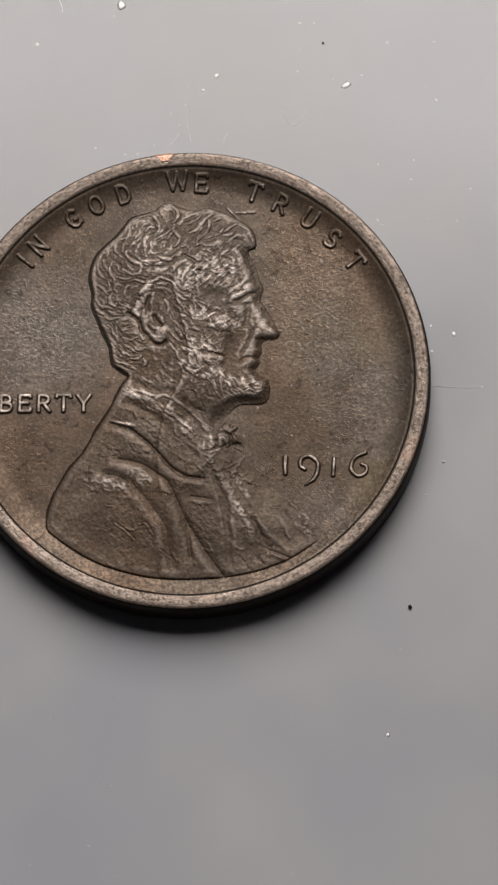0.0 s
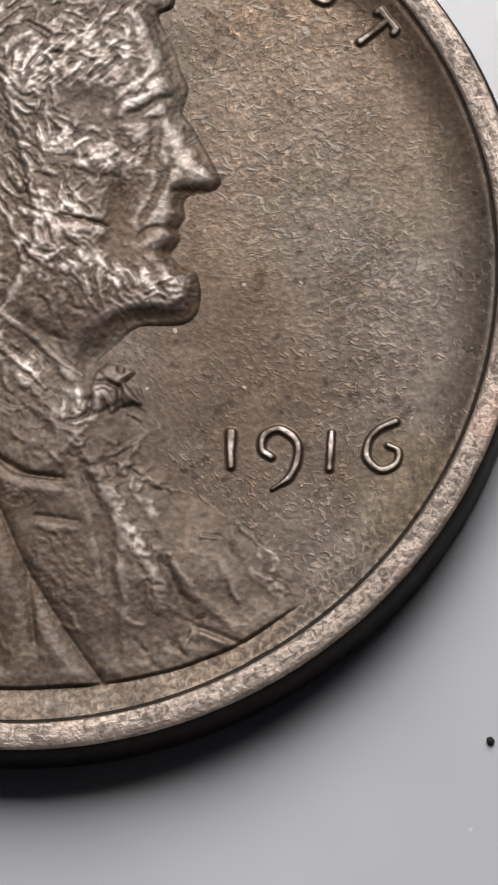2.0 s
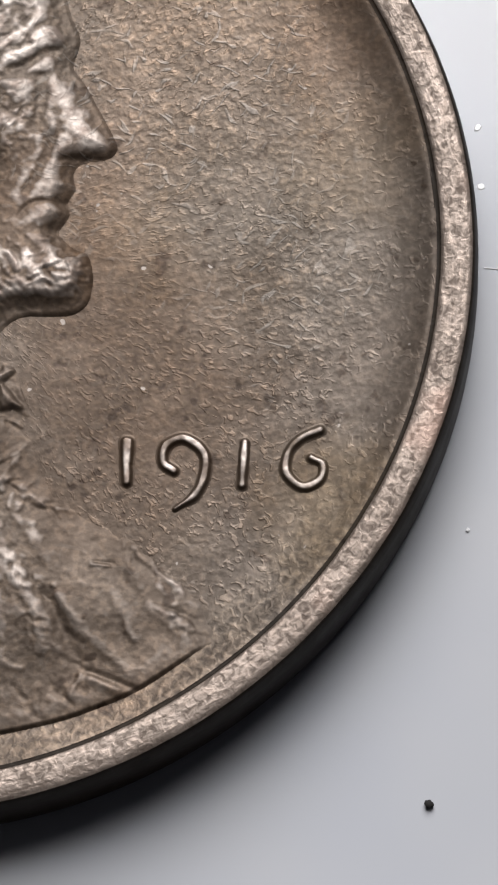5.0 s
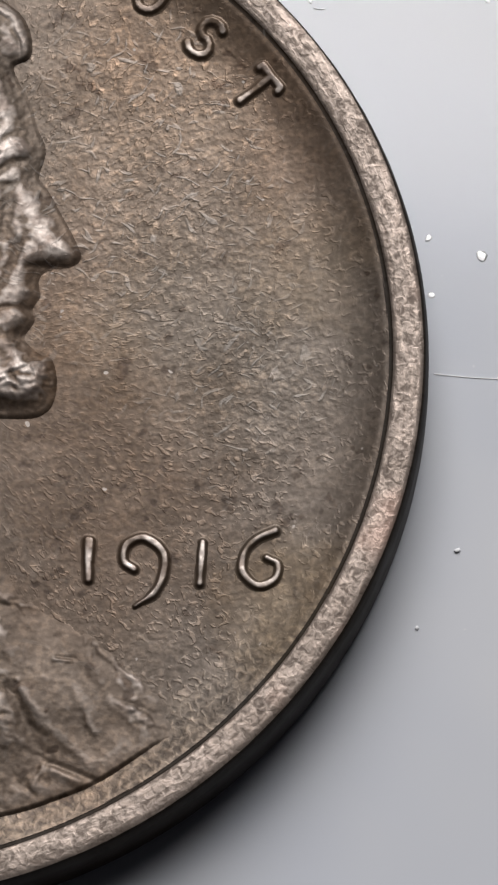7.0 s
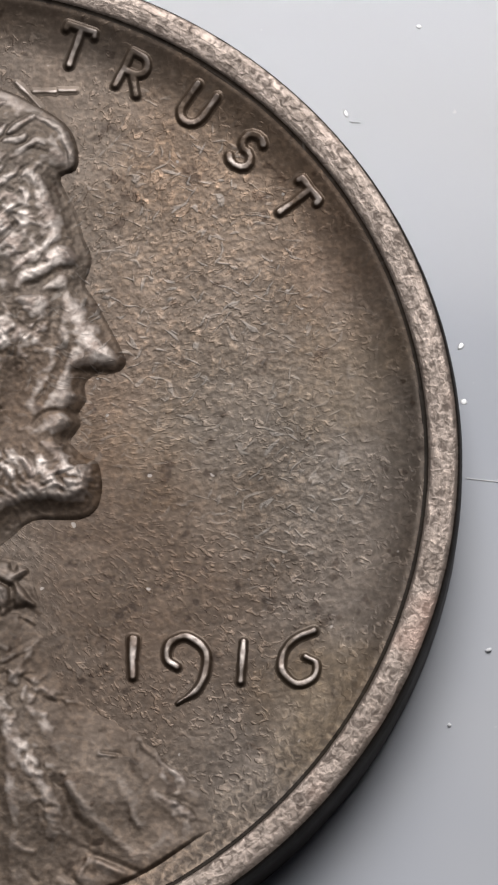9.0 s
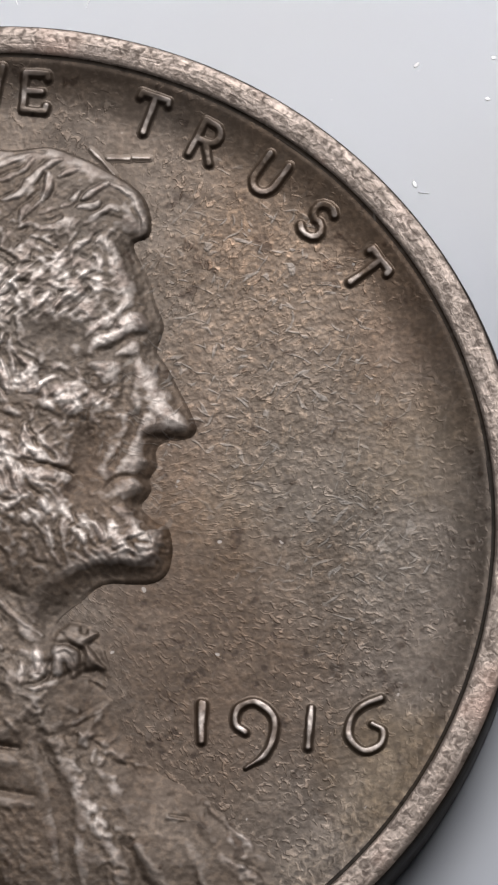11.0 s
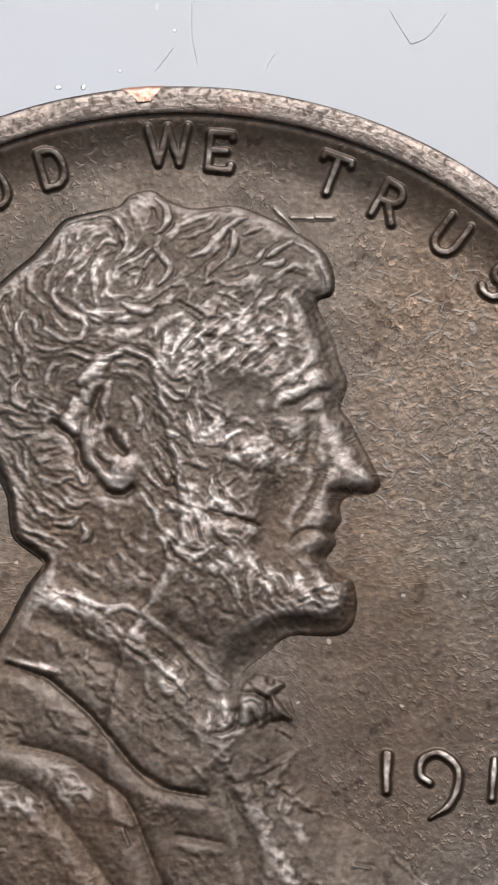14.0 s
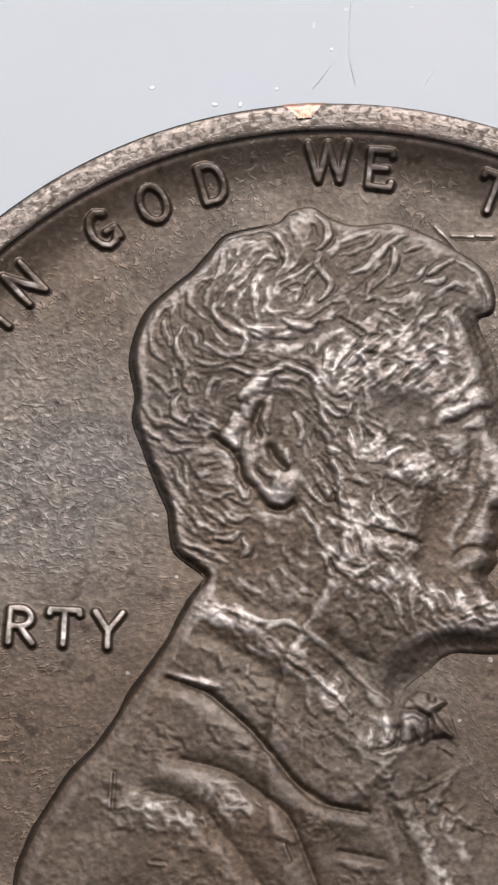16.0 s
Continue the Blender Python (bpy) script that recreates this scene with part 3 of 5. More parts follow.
    ridge([(1.60, 1.50), (1.54, 1.02), (1.47, 0.5)], -0.039, 0.14)
    ridge([(1.76, 1.45), (1.70, 1.02), (1.64, 0.6)], -0.023, 0.16)
    ridge([(0.46, 2.28), (1.01, 2.2), (1.21, 1.91), (1.58, 1.86)], -0.039, 0.075)
    ridge([(0.53, 1.07), (0.93, 0.99), (1.42, 0.85)], -0.05, 0.028)
    ridge([(-0.17, 5.07), (0.03, 4.95), (0.27, 4.79)], -0.055, 0.04)
    ridge([(1.27, 3.87), (1.42, 4.06), (1.62, 4.28)], -0.039, 0.045)
    ridge([(1.5, -1.12), (2.1, -0.85), (2.7, -0.80), (3.1, -0.7)], -0.023, 0.15)
    for (cx, cy, rx, ry, amp) in ((1.98, 2.68, 0.26, 0.26, 0.035), (1.38, 2.17, 0.2, 0.26, 0.02)):
        h += amp * np.exp(-((x - cx) / rx) ** 2 - ((y - cy) / ry) ** 2)

    # hair, ear and beard: the strands
    locks = []
    for pts in [[(-2.43, 6.48), (-2.28, 6.64), (-1.92, 6.78), (-1.56, 6.82), (-1.38, 6.69), (-1.21, 6.45), (-1.19, 6.17), (-1.35, 5.90)], [(-1.74, 6.08), (-1.54, 6.26), (-1.36, 6.19)], [(-2.69, 5.79), (-2.89, 5.67), (-2.96, 5.50), (-2.92, 5.30), (-2.78, 5.11), (-2.65, 5.01)], [(-2.32, 5.22), (-2.28, 5.44), (-2.10, 5.56)], [(-1.39, 5.71), (-1.14, 5.84), (-0.85, 6.04), (-0.65, 6.18)], [(-1.13, 5.61), (-0.94, 5.60), (-0.98, 5.37)], [(-2.54, 3.43), (-2.52, 3.61), (-2.40, 3.77), (-2.24, 3.84)], [(-2.83, 3.51), (-2.91, 3.70), (-2.84, 3.87), (-2.69, 3.84)], [(-3.62, 4.52), (-3.59, 4.86), (-3.45, 5.14), (-3.25, 5.27)], [(-3.59, 4.49), (-3.50, 4.28), (-3.33, 4.12)]]:
        strand(pts, 0.050, 0.055)
        locks.append(pts)
    for pts in [[(-2.99, 4.85), (-3.14, 4.57), (-3.13, 4.33), (-3.02, 4.13)], [(-2.95, 4.85), (-2.80, 4.61), (-2.77, 4.45)], [(-3.59, 3.83), (-3.37, 3.68), (-3.19, 3.44)], [(-3.33, 5.06), (-3.36, 4.78), (-3.26, 4.45)], [(-2.42, 6.28), (-2.36, 6.00), (-2.50, 5.80)], [(-2.11, 6.29), (-2.02, 6.52), (-1.81, 6.59)], [(-2.73, 4.15), (-2.50, 4.05), (-2.27, 4.11)], [(-3.18, 3.96), (-3.10, 3.69), (-3.21, 3.57)], [(-3.66, 3.28), (-3.56, 3.10), (-3.41, 2.95), (-3.20, 2.92), (-3.05, 2.85)], [(-3.66, 2.81), (-3.43, 2.71), (-3.24, 2.57)], [(-3.52, 2.58), (-3.26, 2.46), (-2.95, 2.44), (-2.65, 2.49)], [(-3.40, 2.17), (-3.24, 2.02), (-3.10, 1.86)]]:
        strand(pts, 0.050, 0.055)
        locks.append(pts)
    for pts in [[(-3.10, 2.16), (-2.98, 1.95), (-2.92, 1.72)], [(-2.83, 2.09), (-2.82, 1.77), (-2.73, 1.47)], [(-3.29, 1.64), (-3.10, 1.43), (-2.87, 1.24)], [(-3.02, 0.82), (-2.76, 0.67), (-2.45, 0.58), (-2.19, 0.43), (-2.02, 0.33)], [(-3.08, 0.64), (-2.80, 0.50), (-2.52, 0.39)], [(-2.62, 1.97), (-2.40, 2.01)], [(-2.49, 1.33), (-2.28, 1.23), (-2.11, 1.07)], [(-2.08, 1.24), (-1.87, 1.14), (-1.65, 1.22)], [(-1.90, 1.81), (-1.74, 1.58), (-1.69, 1.71)], [(-2.26, 0.78), (-1.95, 0.77), (-1.84, 0.89)], [(-2.71, 1.34), (-2.58, 1.08), (-2.31, 0.91)], [(-2.73, 3.10), (-2.55, 2.93), (-2.31, 2.85)], [(-3.17, 2.76), (-2.91, 2.61), (-2.70, 2.56)]]:
        strand(pts, 0.050, 0.055)
        locks.append(pts)
    for pts in [[(-2.56, 1.65), (-2.25, 1.56), (-2.05, 1.65)], [(-1.75, 0.78), (-1.67, 0.57), (-1.79, 0.45)]]:
        strand(pts, 0.050, 0.055)
        locks.append(pts)
    for pts in [[(-1.84, 5.97), (-1.98, 5.76), (-2.20, 5.57), (-2.38, 5.38), (-2.48, 5.15), (-2.38, 4.97), (-2.20, 4.83), (-1.99, 4.71), (-1.85, 4.50), (-1.97, 4.31), (-2.17, 4.26), (-2.40, 4.34), (-2.62, 4.48)], [(-1.77, 5.75), (-1.74, 5.41), (-1.71, 5.02)], [(-1.84, 4.83), (-1.52, 4.78), (-1.17, 4.82)], [(-1.22, 4.99), (-1.01, 4.89), (-0.75, 4.87), (-0.59, 5.02)], [(-2.21, 4.04), (-1.90, 3.97), (-1.64, 3.92), (-1.39, 3.97), (-1.08, 4.07), (-0.77, 3.98), (-0.60, 3.79)], [(-3.03, 3.47), (-3.14, 3.29), (-3.07, 3.09), (-2.90, 2.98), (-2.82, 3.07)]]:
        strand(pts, 0.075, 0.062)
        locks.append(pts)
    for pts in [[(-0.69, 7.19), (-0.52, 7.02), (-0.45, 6.80), (-0.52, 6.57), (-0.66, 6.45)], [(-0.59, 6.36), (-0.63, 6.14), (-0.48, 5.96), (-0.37, 5.79), (-0.42, 5.59), (-0.58, 5.40)], [(-0.04, 5.99), (0.23, 6.11), (0.43, 6.34), (0.58, 6.53), (0.78, 6.77), (1.01, 6.83)], [(0.76, 6.56), (0.80, 6.26), (0.70, 5.98)], [(1.41, 6.04), (1.63, 6.24), (1.85, 6.38)], [(1.35, 5.90), (1.59, 5.91), (1.70, 6.02)], [(1.86, 6.41), (2.17, 6.27), (2.38, 6.06), (2.53, 5.78), (2.56, 5.48), (2.40, 5.30)]]:
        strand(pts, 0.080, 0.065)
        locks.append(pts)
    for pts in [[(-0.85, 7.14), (-1.06, 7.23), (-1.23, 7.19)], [(-0.84, 5.73), (-0.73, 5.93), (-0.63, 6.05)], [(-0.17, 6.66), (0.15, 6.84), (0.41, 6.93)], [(-0.24, 6.36), (0.06, 6.48), (0.33, 6.59), (0.49, 6.84)], [(0.40, 5.72), (0.60, 5.97), (0.75, 6.20)], [(0.30, 5.55), (0.35, 5.78), (0.50, 5.97)], [(0.95, 6.47), (1.15, 6.60), (1.32, 6.66)], [(1.04, 5.88), (1.22, 6.02), (1.34, 6.23)], [(1.49, 5.57), (1.74, 5.79), (1.91, 5.92), (2.07, 5.86)], [(-0.31, 5.37), (-0.11, 5.44), (0.00, 5.33)], [(0.21, 5.39), (0.41, 5.52), (0.62, 5.47)]]:
        strand(pts, 0.050, 0.055)
        locks.append(pts)
    for pts in [[(-0.26, 4.04), (-0.16, 4.27), (0.03, 4.55), (0.15, 4.68)], [(-0.08, 4.10), (0.14, 4.28), (0.30, 4.51)], [(-0.41, 4.08), (-0.37, 4.37), (-0.22, 4.55)], [(0.86, 4.37), (1.17, 4.33), (1.37, 4.41), (1.53, 4.63)], [(0.55, 3.84), (0.72, 4.04), (0.89, 4.16)], [(1.02, 3.93), (1.18, 4.16), (1.44, 4.34)]]:
        strand(pts, 0.055, 0.058)
        locks.append(pts)
    for pts in [[(-0.57, 4.23), (-0.56, 4.53)], [(0.64, 4.86), (0.85, 4.76), (1.00, 4.92), (1.17, 5.06)], [(0.23, 4.73), (0.47, 4.85), (0.53, 5.08)], [(1.61, 5.02), (1.77, 4.89), (1.76, 4.69)], [(1.19, 5.31), (1.24, 5.53), (1.36, 5.61)], [(0.73, 5.22), (0.96, 5.13)], [(0.01, 5.14), (0.11, 5.32), (0.27, 5.22)], [(1.26, 4.89), (1.35, 5.12), (1.53, 5.23)], [(1.68, 4.52), (1.89, 4.48)]]:
        strand(pts, 0.040, 0.050)
        locks.append(pts)
    for pts in [[(-0.72, 3.97), (-0.54, 3.77)], [(-0.04, 3.61), (0.13, 3.43), (0.02, 3.16)], [(-0.54, 3.26), (-0.36, 3.05), (-0.21, 2.82), (-0.08, 2.61)], [(-0.24, 3.58), (-0.08, 3.72), (0.08, 3.84)], [(-0.57, 2.72), (-0.32, 2.51), (-0.08, 2.46)], [(-0.52, 2.29), (-0.28, 2.03), (-0.05, 1.77)], [(-0.58, 1.74), (-0.45, 1.59), (-0.29, 1.41)], [(-0.19, 1.78), (-0.02, 1.57), (0.17, 1.43)], [(-0.54, 2.05), (-0.36, 1.80), (-0.14, 1.57)], [(-0.24, 2.30), (-0.03, 2.04), (0.13, 1.97)], [(-0.71, 1.36), (-0.55, 1.15), (-0.49, 1.00)], [(-0.39, 3.38), (-0.23, 3.22), (-0.07, 3.18)], [(0.40, 2.98), (0.60, 2.83), (0.51, 2.66)], [(-0.78, 2.92), (-0.63, 2.66), (-0.58, 2.39)]]:
        strand(pts, 0.040, 0.050)
        locks.append(pts)
    for pts in [[(0.07, 2.88), (0.14, 2.56), (0.24, 2.30)], [(0.31, 2.38), (0.70, 2.36), (0.84, 2.51), (1.14, 2.63)]]:
        strand(pts, 0.055, 0.058)
        locks.append(pts)
    for pts in [[(0.54, 1.69), (0.59, 1.42), (0.72, 1.16)], [(0.45, 1.88), (0.18, 1.99)], [(-0.27, 1.22), (-0.09, 1.12), (0.12, 1.02)], [(-0.52, 1.10), (-0.34, 0.79), (-0.10, 0.52)], [(0.28, 1.05), (0.37, 0.82), (0.44, 0.53)], [(-0.12, 0.37), (0.19, 0.18), (0.51, 0.30)], [(0.01, 0.86), (0.10, 0.60), (0.20, 0.44)], [(1.71, -0.07), (1.92, -0.17), (2.02, -0.39)], [(1.49, -0.17), (1.68, -0.41)], [(2.21, -0.44), (2.47, -0.25), (2.74, -0.23)]]:
        strand(pts, 0.055, 0.060)
        locks.append(pts)
    for pts in [[(0.89, 0.34), (1.02, 0.09)], [(1.01, -0.19), (1.14, -0.54)], [(1.17, 0.63), (1.30, 0.87)], [(0.57, 0.83), (0.78, 0.68), (0.99, 0.58)], [(0.55, 0.09), (0.69, -0.12)], [(1.30, 0.23), (1.43, -0.03)], [(-0.33, 0.52), (-0.16, 0.21), (-0.01, 0.06)], [(0.75, 1.59), (0.95, 1.71)]]:
        strand(pts, 0.040, 0.050)
        locks.append(pts)
    for pts in [[(-1.88, 3.46), (-1.75, 3.63), (-1.55, 3.76), (-1.45, 3.94)], [(-2.00, 3.11), (-2.02, 2.89), (-2.11, 2.70), (-1.98, 2.54)], [(-1.77, 2.70), (-1.72, 2.34), (-1.68, 1.99), (-1.49, 1.70), (-1.26, 1.54), (-1.02, 1.55), (-0.91, 1.75)]]:
        strand(pts, 0.100, 0.115)
    for pts in [[(-1.87, 3.31), (-1.78, 3.07)], [(-1.57, 2.69), (-1.60, 2.43), (-1.49, 2.13), (-1.20, 1.97)], [(-1.06, 2.44), (-0.99, 2.24)], [(-1.36, 3.44), (-1.45, 3.16), (-1.39, 2.84)], [(-0.94, 3.19), (-0.78, 2.92), (-0.82, 2.60)]]:
        strand(pts, 0.060, 0.065)
    for pts in [[(-2.37, 2.69), (-2.14, 2.53), (-1.92, 2.27), (-1.81, 1.95), (-1.59, 1.73), (-1.33, 1.42), (-1.07, 1.34), (-0.89, 1.46)], [(-1.34, 2.52), (-1.23, 2.31), (-1.06, 2.13)], [(-1.54, 3.30), (-1.63, 2.99), (-1.56, 2.76)]]:
        ridge(pts, -0.110, 0.075)
    for pts in [[(-0.25, 5.04), (0.02, 4.83), (0.15, 4.70)], [(1.03, 3.82), (1.28, 4.01), (1.56, 4.24)], [(0.94, 1.98), (1.20, 1.81)], [(0.16, 1.13), (0.57, 0.99), (0.97, 0.94), (1.33, 0.92)], [(0.15, 6.96), (0.41, 7.02), (0.67, 6.99)], [(1.80, 5.76), (2.11, 5.71)], [(-0.73, 6.94), (-0.65, 6.70)], [(-1.85, 4.63), (-1.52, 4.58), (-1.00, 4.60)], [(0.66, 0.52), (0.89, 0.40)], [(0.24, 4.40), (0.50, 4.39)], [(-1.45, 6.55), (-1.30, 6.10), (-1.57, 5.92)]]:
        ridge(pts, -0.038, 0.050)

    h += 0.055 * np.exp(-(((x + 1.06) / 0.22) ** 2 + ((y - 1.74) / 0.17) ** 2) ** 2)

    # fine hairs, drawn out along the run of the locks
    seed_line = np.array([(*np.add(a, b) / 2, 2 * math.atan2(b[1] - a[1], b[0] - a[0])) for line in locks for a, b in zip(line[:-1], line[1:])])
    every = 5
    cx, cy = x[::every, ::every], y[::every, ::every]
    pull = 1 / ((cx[..., None] - seed_line[:, 0]) ** 2 + (cy[..., None] - seed_line[:, 1]) ** 2 + 0.03) ** 1.5
    lean = 0.5 * np.arctan2((pull * np.sin(seed_line[:, 2])).sum(-1), (pull * np.cos(seed_line[:, 2])).sum(-1))
    lean = np.repeat(np.repeat(lean, every, 0), every, 1)[:x.shape[0], :x.shape[1]] + 0.5 * value_noise(x, y, 1.6, 24)
    grainy = box_blur(np.random.RandomState(25).normal(0, 1, x.shape), 1)

    def drawn_out(angle, steps):
        run_x, run_y = np.cos(angle), np.sin(angle)
        total = grainy.copy()
        for way in (1, -1):
            ii, jj = [v.astype(float) for v in np.meshgrid(np.arange(x.shape[1]), np.arange(x.shape[0]))]
            vx, vy = way * run_x, way * run_y
            for _ in range(steps):
                ii, jj = np.clip(ii + vx, 0, x.shape[1] - 1), np.clip(jj + vy, 0, x.shape[0] - 1)
                a, b = jj.astype(int), ii.astype(int)
                total += grainy[a, b]
                same = np.where(vx * run_x[a, b] + vy * run_y[a, b] < 0, -1, 1)
                vx, vy = same * run_x[a, b], same * run_y[a, b]
        return np.tanh(1.1 * total / total.std())

    hairs = drawn_out(lean, 10)
    crumbs = drawn_out(lean + 1.5 * value_noise(x, y, 2.6, 26) + 1.0 * value_noise(x, y, 5.5, 27), 5)

    def patch(cx, cy, rx, ry):
        return smooth01(2.2 * (1 - np.hypot((x - cx) / rx, (y - cy) / ry)))

    hairy = np.maximum.reduce([patch(-0.9, 4.95, 3.3, 2.6), patch(-2.75, 1.7, 1.4, 2.1), patch(0.5, 0.8, 1.0, 1.4), patch(0.0, 2.2, 1.0, 2.0), patch(1.9, -0.35, 1.6, 0.7)])
    for smooth_spot in ((-1.4, 2.6, 0.7, 1.2), (1.02, 3.45, 0.8, 0.5), (2.4, 4.2, 0.6, 1.2), (2.3, 1.0, 0.8, 1.1), (0.5, 2.05, 0.5, 0.3)):
        hairy = hairy * (1 - 0.85 * patch(*smooth_spot))
    rubbed = np.maximum.reduce([patch(1.1, 4.6, 1.6, 1.3), patch(0.2, 4.5, 1.0, 1.0), patch(1.2, 2.3, 1.4, 0.8), patch(0.4, 1.0, 1.2, 1.5), patch(2.0, -0.3, 1.5, 0.7), patch(2.0, 3.5, 0.8, 0.5), smooth01(1.25 - seg_dist(x, y, spline([(-2.38, -0.54), (-1.48, -0.9), (-0.56, -1.6), (0.17, -2.2), (0.72, -2.89)], 5)) / 0.34), 0.7 * smooth01(1.2 - seg_dist(x, y, spline([(-1.6, -1.95), (-0.87, -2.66), (-0.34, -2.66), (0.38, -3.0)], 5)) / 0.2), 0.6 * patch(1.35, -2.6, 0.9, 0.5), 0.85 * patch(-3.07, -4.3, 1.1, 0.5), 0.85 * patch(-1.79, -4.08, 0.8, 0.6), 0.85 * patch(-3.0, -3.06, 0.6, 0.5), 0.85 * patch(-0.05, -4.45, 0.5, 0.4), 0.5 * patch(-2.1, -6.2, 1.6, 1.0), 0.5 * patch(0.6, -6.0, 0.8, 1.4), 0.55 * smooth01(1.2 - seg_dist(x, y, spline([(0.7, -3.0), (1.3, -3.9), (1.75, -4.7), (2.15, -5.5), (2.55, -6.7)], 5)) / 0.32), 0.35 * smooth01(1.2 - seg_dist(x, y, spline([(2.5, -5.5), (3.13, -6.3), (3.9, -7.05)], 5)) / 0.15)])
    for smooth_spot in ((1.02, 3.45, 0.75, 0.4), (2.55, 4.1, 0.4, 1.1), (2.3, 1.1, 0.7, 1.0), (0.9, -1.3, 1.0, 0.5)):
        rubbed = rubbed * (1 - 0.85 * patch(*smooth_spot))
    h += (0.0095 * hairs * hairy * (1 - 0.5 * rubbed) + 0.009 * crumbs * (0.16 + 0.84 * rubbed)) * smooth01(din / 0.2)

    # hair and beard: many small locks that run with the large ones
    seeds = [(np.array(a), np.array(b)) for line in locks for a, b in zip(line[:-1], line[1:])]
    mids = np.array([(a + b) / 2 for a, b in seeds])
    turn = np.array([2 * math.atan2(b[1] - a[1], b[0] - a[0]) for a, b in seeds])

    def flow(px, py):
        w = 1 / ((mids[:, 0] - px) ** 2 + (mids[:, 1] - py) ** 2 + 0.05) ** 1.5
        return 0.5 * math.atan2((w * np.sin(turn)).sum(), (w * np.cos(turn)).sum()) + 0.7 * math.sin(2.3 * px + 1.7 * math.sin(2.1 * py)) * math.cos(1.9 * py + 1.3 * math.sin(1.7 * px))

    def el(px, py, cx, cy, rx, ry):
        return ((px - cx) / rx) ** 2 + ((py - cy) / ry) ** 2 < 1

    rng = np.random.RandomState(7)
    count = 0
    while count < 90:
        px, py = rng.uniform(-3.9, 2.4), rng.uniform(0.3, 7.3)
        if not (el(px, py, -0.9, 4.95, 3.1, 2.4) or el(px, py, -2.75, 1.7, 1.2, 1.8)) or el(px, py, -1.4, 2.6, 0.75, 1.15) or el(px, py, 1.3, 3.6, 1.3, 1.5) or el(px, py, 0.4, 2.0, 0.9, 1.5):
            continue
        count += 1
        ends = []
        for sgn in (1, -1):
            qx, qy, a, run = px, py, flow(px, py) + (0 if sgn > 0 else math.pi), []
            sway = rng.normal(0, 0.4)
            for _ in range(3):
                qx, qy = qx + 0.1 * math.cos(a), qy + 0.1 * math.sin(a)
                run.append((qx, qy))
                b = flow(qx, qy)
                if math.cos(b - a) < 0:
                    b += math.pi
                a = a + 0.6 * math.atan2(math.sin(b - a), math.cos(b - a)) + sway
            ends.append(run)
        ridge(ends[1][::-1] + [(px, py)] + ends[0], rng.uniform(0.006, 0.018) * (1 if rng.rand() < 0.4 else -1), rng.uniform(0.034, 0.05))
    count = 0
    while count < 90:
        px, py = rng.uniform(-0.7, 3.1), rng.uniform(-1.0, 5.4)
        if not (el(px, py, 1.5, -0.3, 1.6, 0.6) or el(px, py, 0.5, 0.8, 0.75, 1.1) or el(px, py, 0.0, 2.2, 0.8, 1.7) or el(px, py, 1.0, 4.6, 1.0, 0.8)):
            continue
        if el(px, py, 1.02, 3.45, 0.5, 0.3) or el(px, py, 2.2, 0.4, 0.7, 0.4):
            continue
        count += 1
        a = rng.normal(-0.95 if py < 3.2 else -0.3, 0.4)
        bend = rng.uniform(-0.6, 0.6)
        pts = [(px, py)]
        for _ in range(3):
            pts.append((pts[-1][0] + 0.11 * math.cos(a), pts[-1][1] + 0.11 * math.sin(a)))
            a += bend
        ridge(pts, rng.uniform(0.010, 0.026) * (1 if rng.rand() < 0.45 else -1), rng.uniform(0.030, 0.046))

    for _ in range(90):
        px, py, a = rng.normal(1.45, 0.38), rng.normal(2.2, 0.3), rng.uniform(0, 3.1)
        ridge([(px, py), (px + 0.1 * math.cos(a), py + 0.1 * math.sin(a))], rng.choice([-1, 1]) * rng.uniform(0.01, 0.024), rng.uniform(0.03, 0.05))

    for _ in range(70):
        px, py, a = rng.normal(2.75, 0.28), rng.normal(-0.35, 0.2), rng.normal(-0.9, 0.5)
        ridge([(px, py), (px + 0.12 * math.cos(a), py + 0.12 * math.sin(a)), (px + 0.2 * math.cos(a + 0.4), py + 0.2 * math.sin(a + 0.4))], rng.choice([-1, 1]) * rng.uniform(0.014, 0.03), rng.uniform(0.032, 0.048))

    # collar, bow and coat
    ridge([(-2.35, -0.50), (-1.45, -0.95), (-0.55, -1.62), (0.1, -2.15)], 0.07, 0.25)
    strand([(-2.28, -0.40), (-1.75, -0.62), (-1.21, -0.80), (-0.86, -0.75), (-0.04, -1.27), (0.42, -1.71), (1.0, -2.1)], 0.045, 0.06)
    ridge([(-2.0, -0.22), (-1.2, -0.55), (-0.7, -0.55), (0.05, -1.08), (0.5, -1.5)], -0.05, 0.14)
    ridge([(-2.3, -1.0), (-1.5, -1.45), (-0.8, -2.1), (-0.1, -2.75), (0.3, -3.2)], -0.05, 0.16)
    ridge([(0.08, -1.54), (0.50, -2.15), (0.91, -2.34)], -0.04, 0.12)
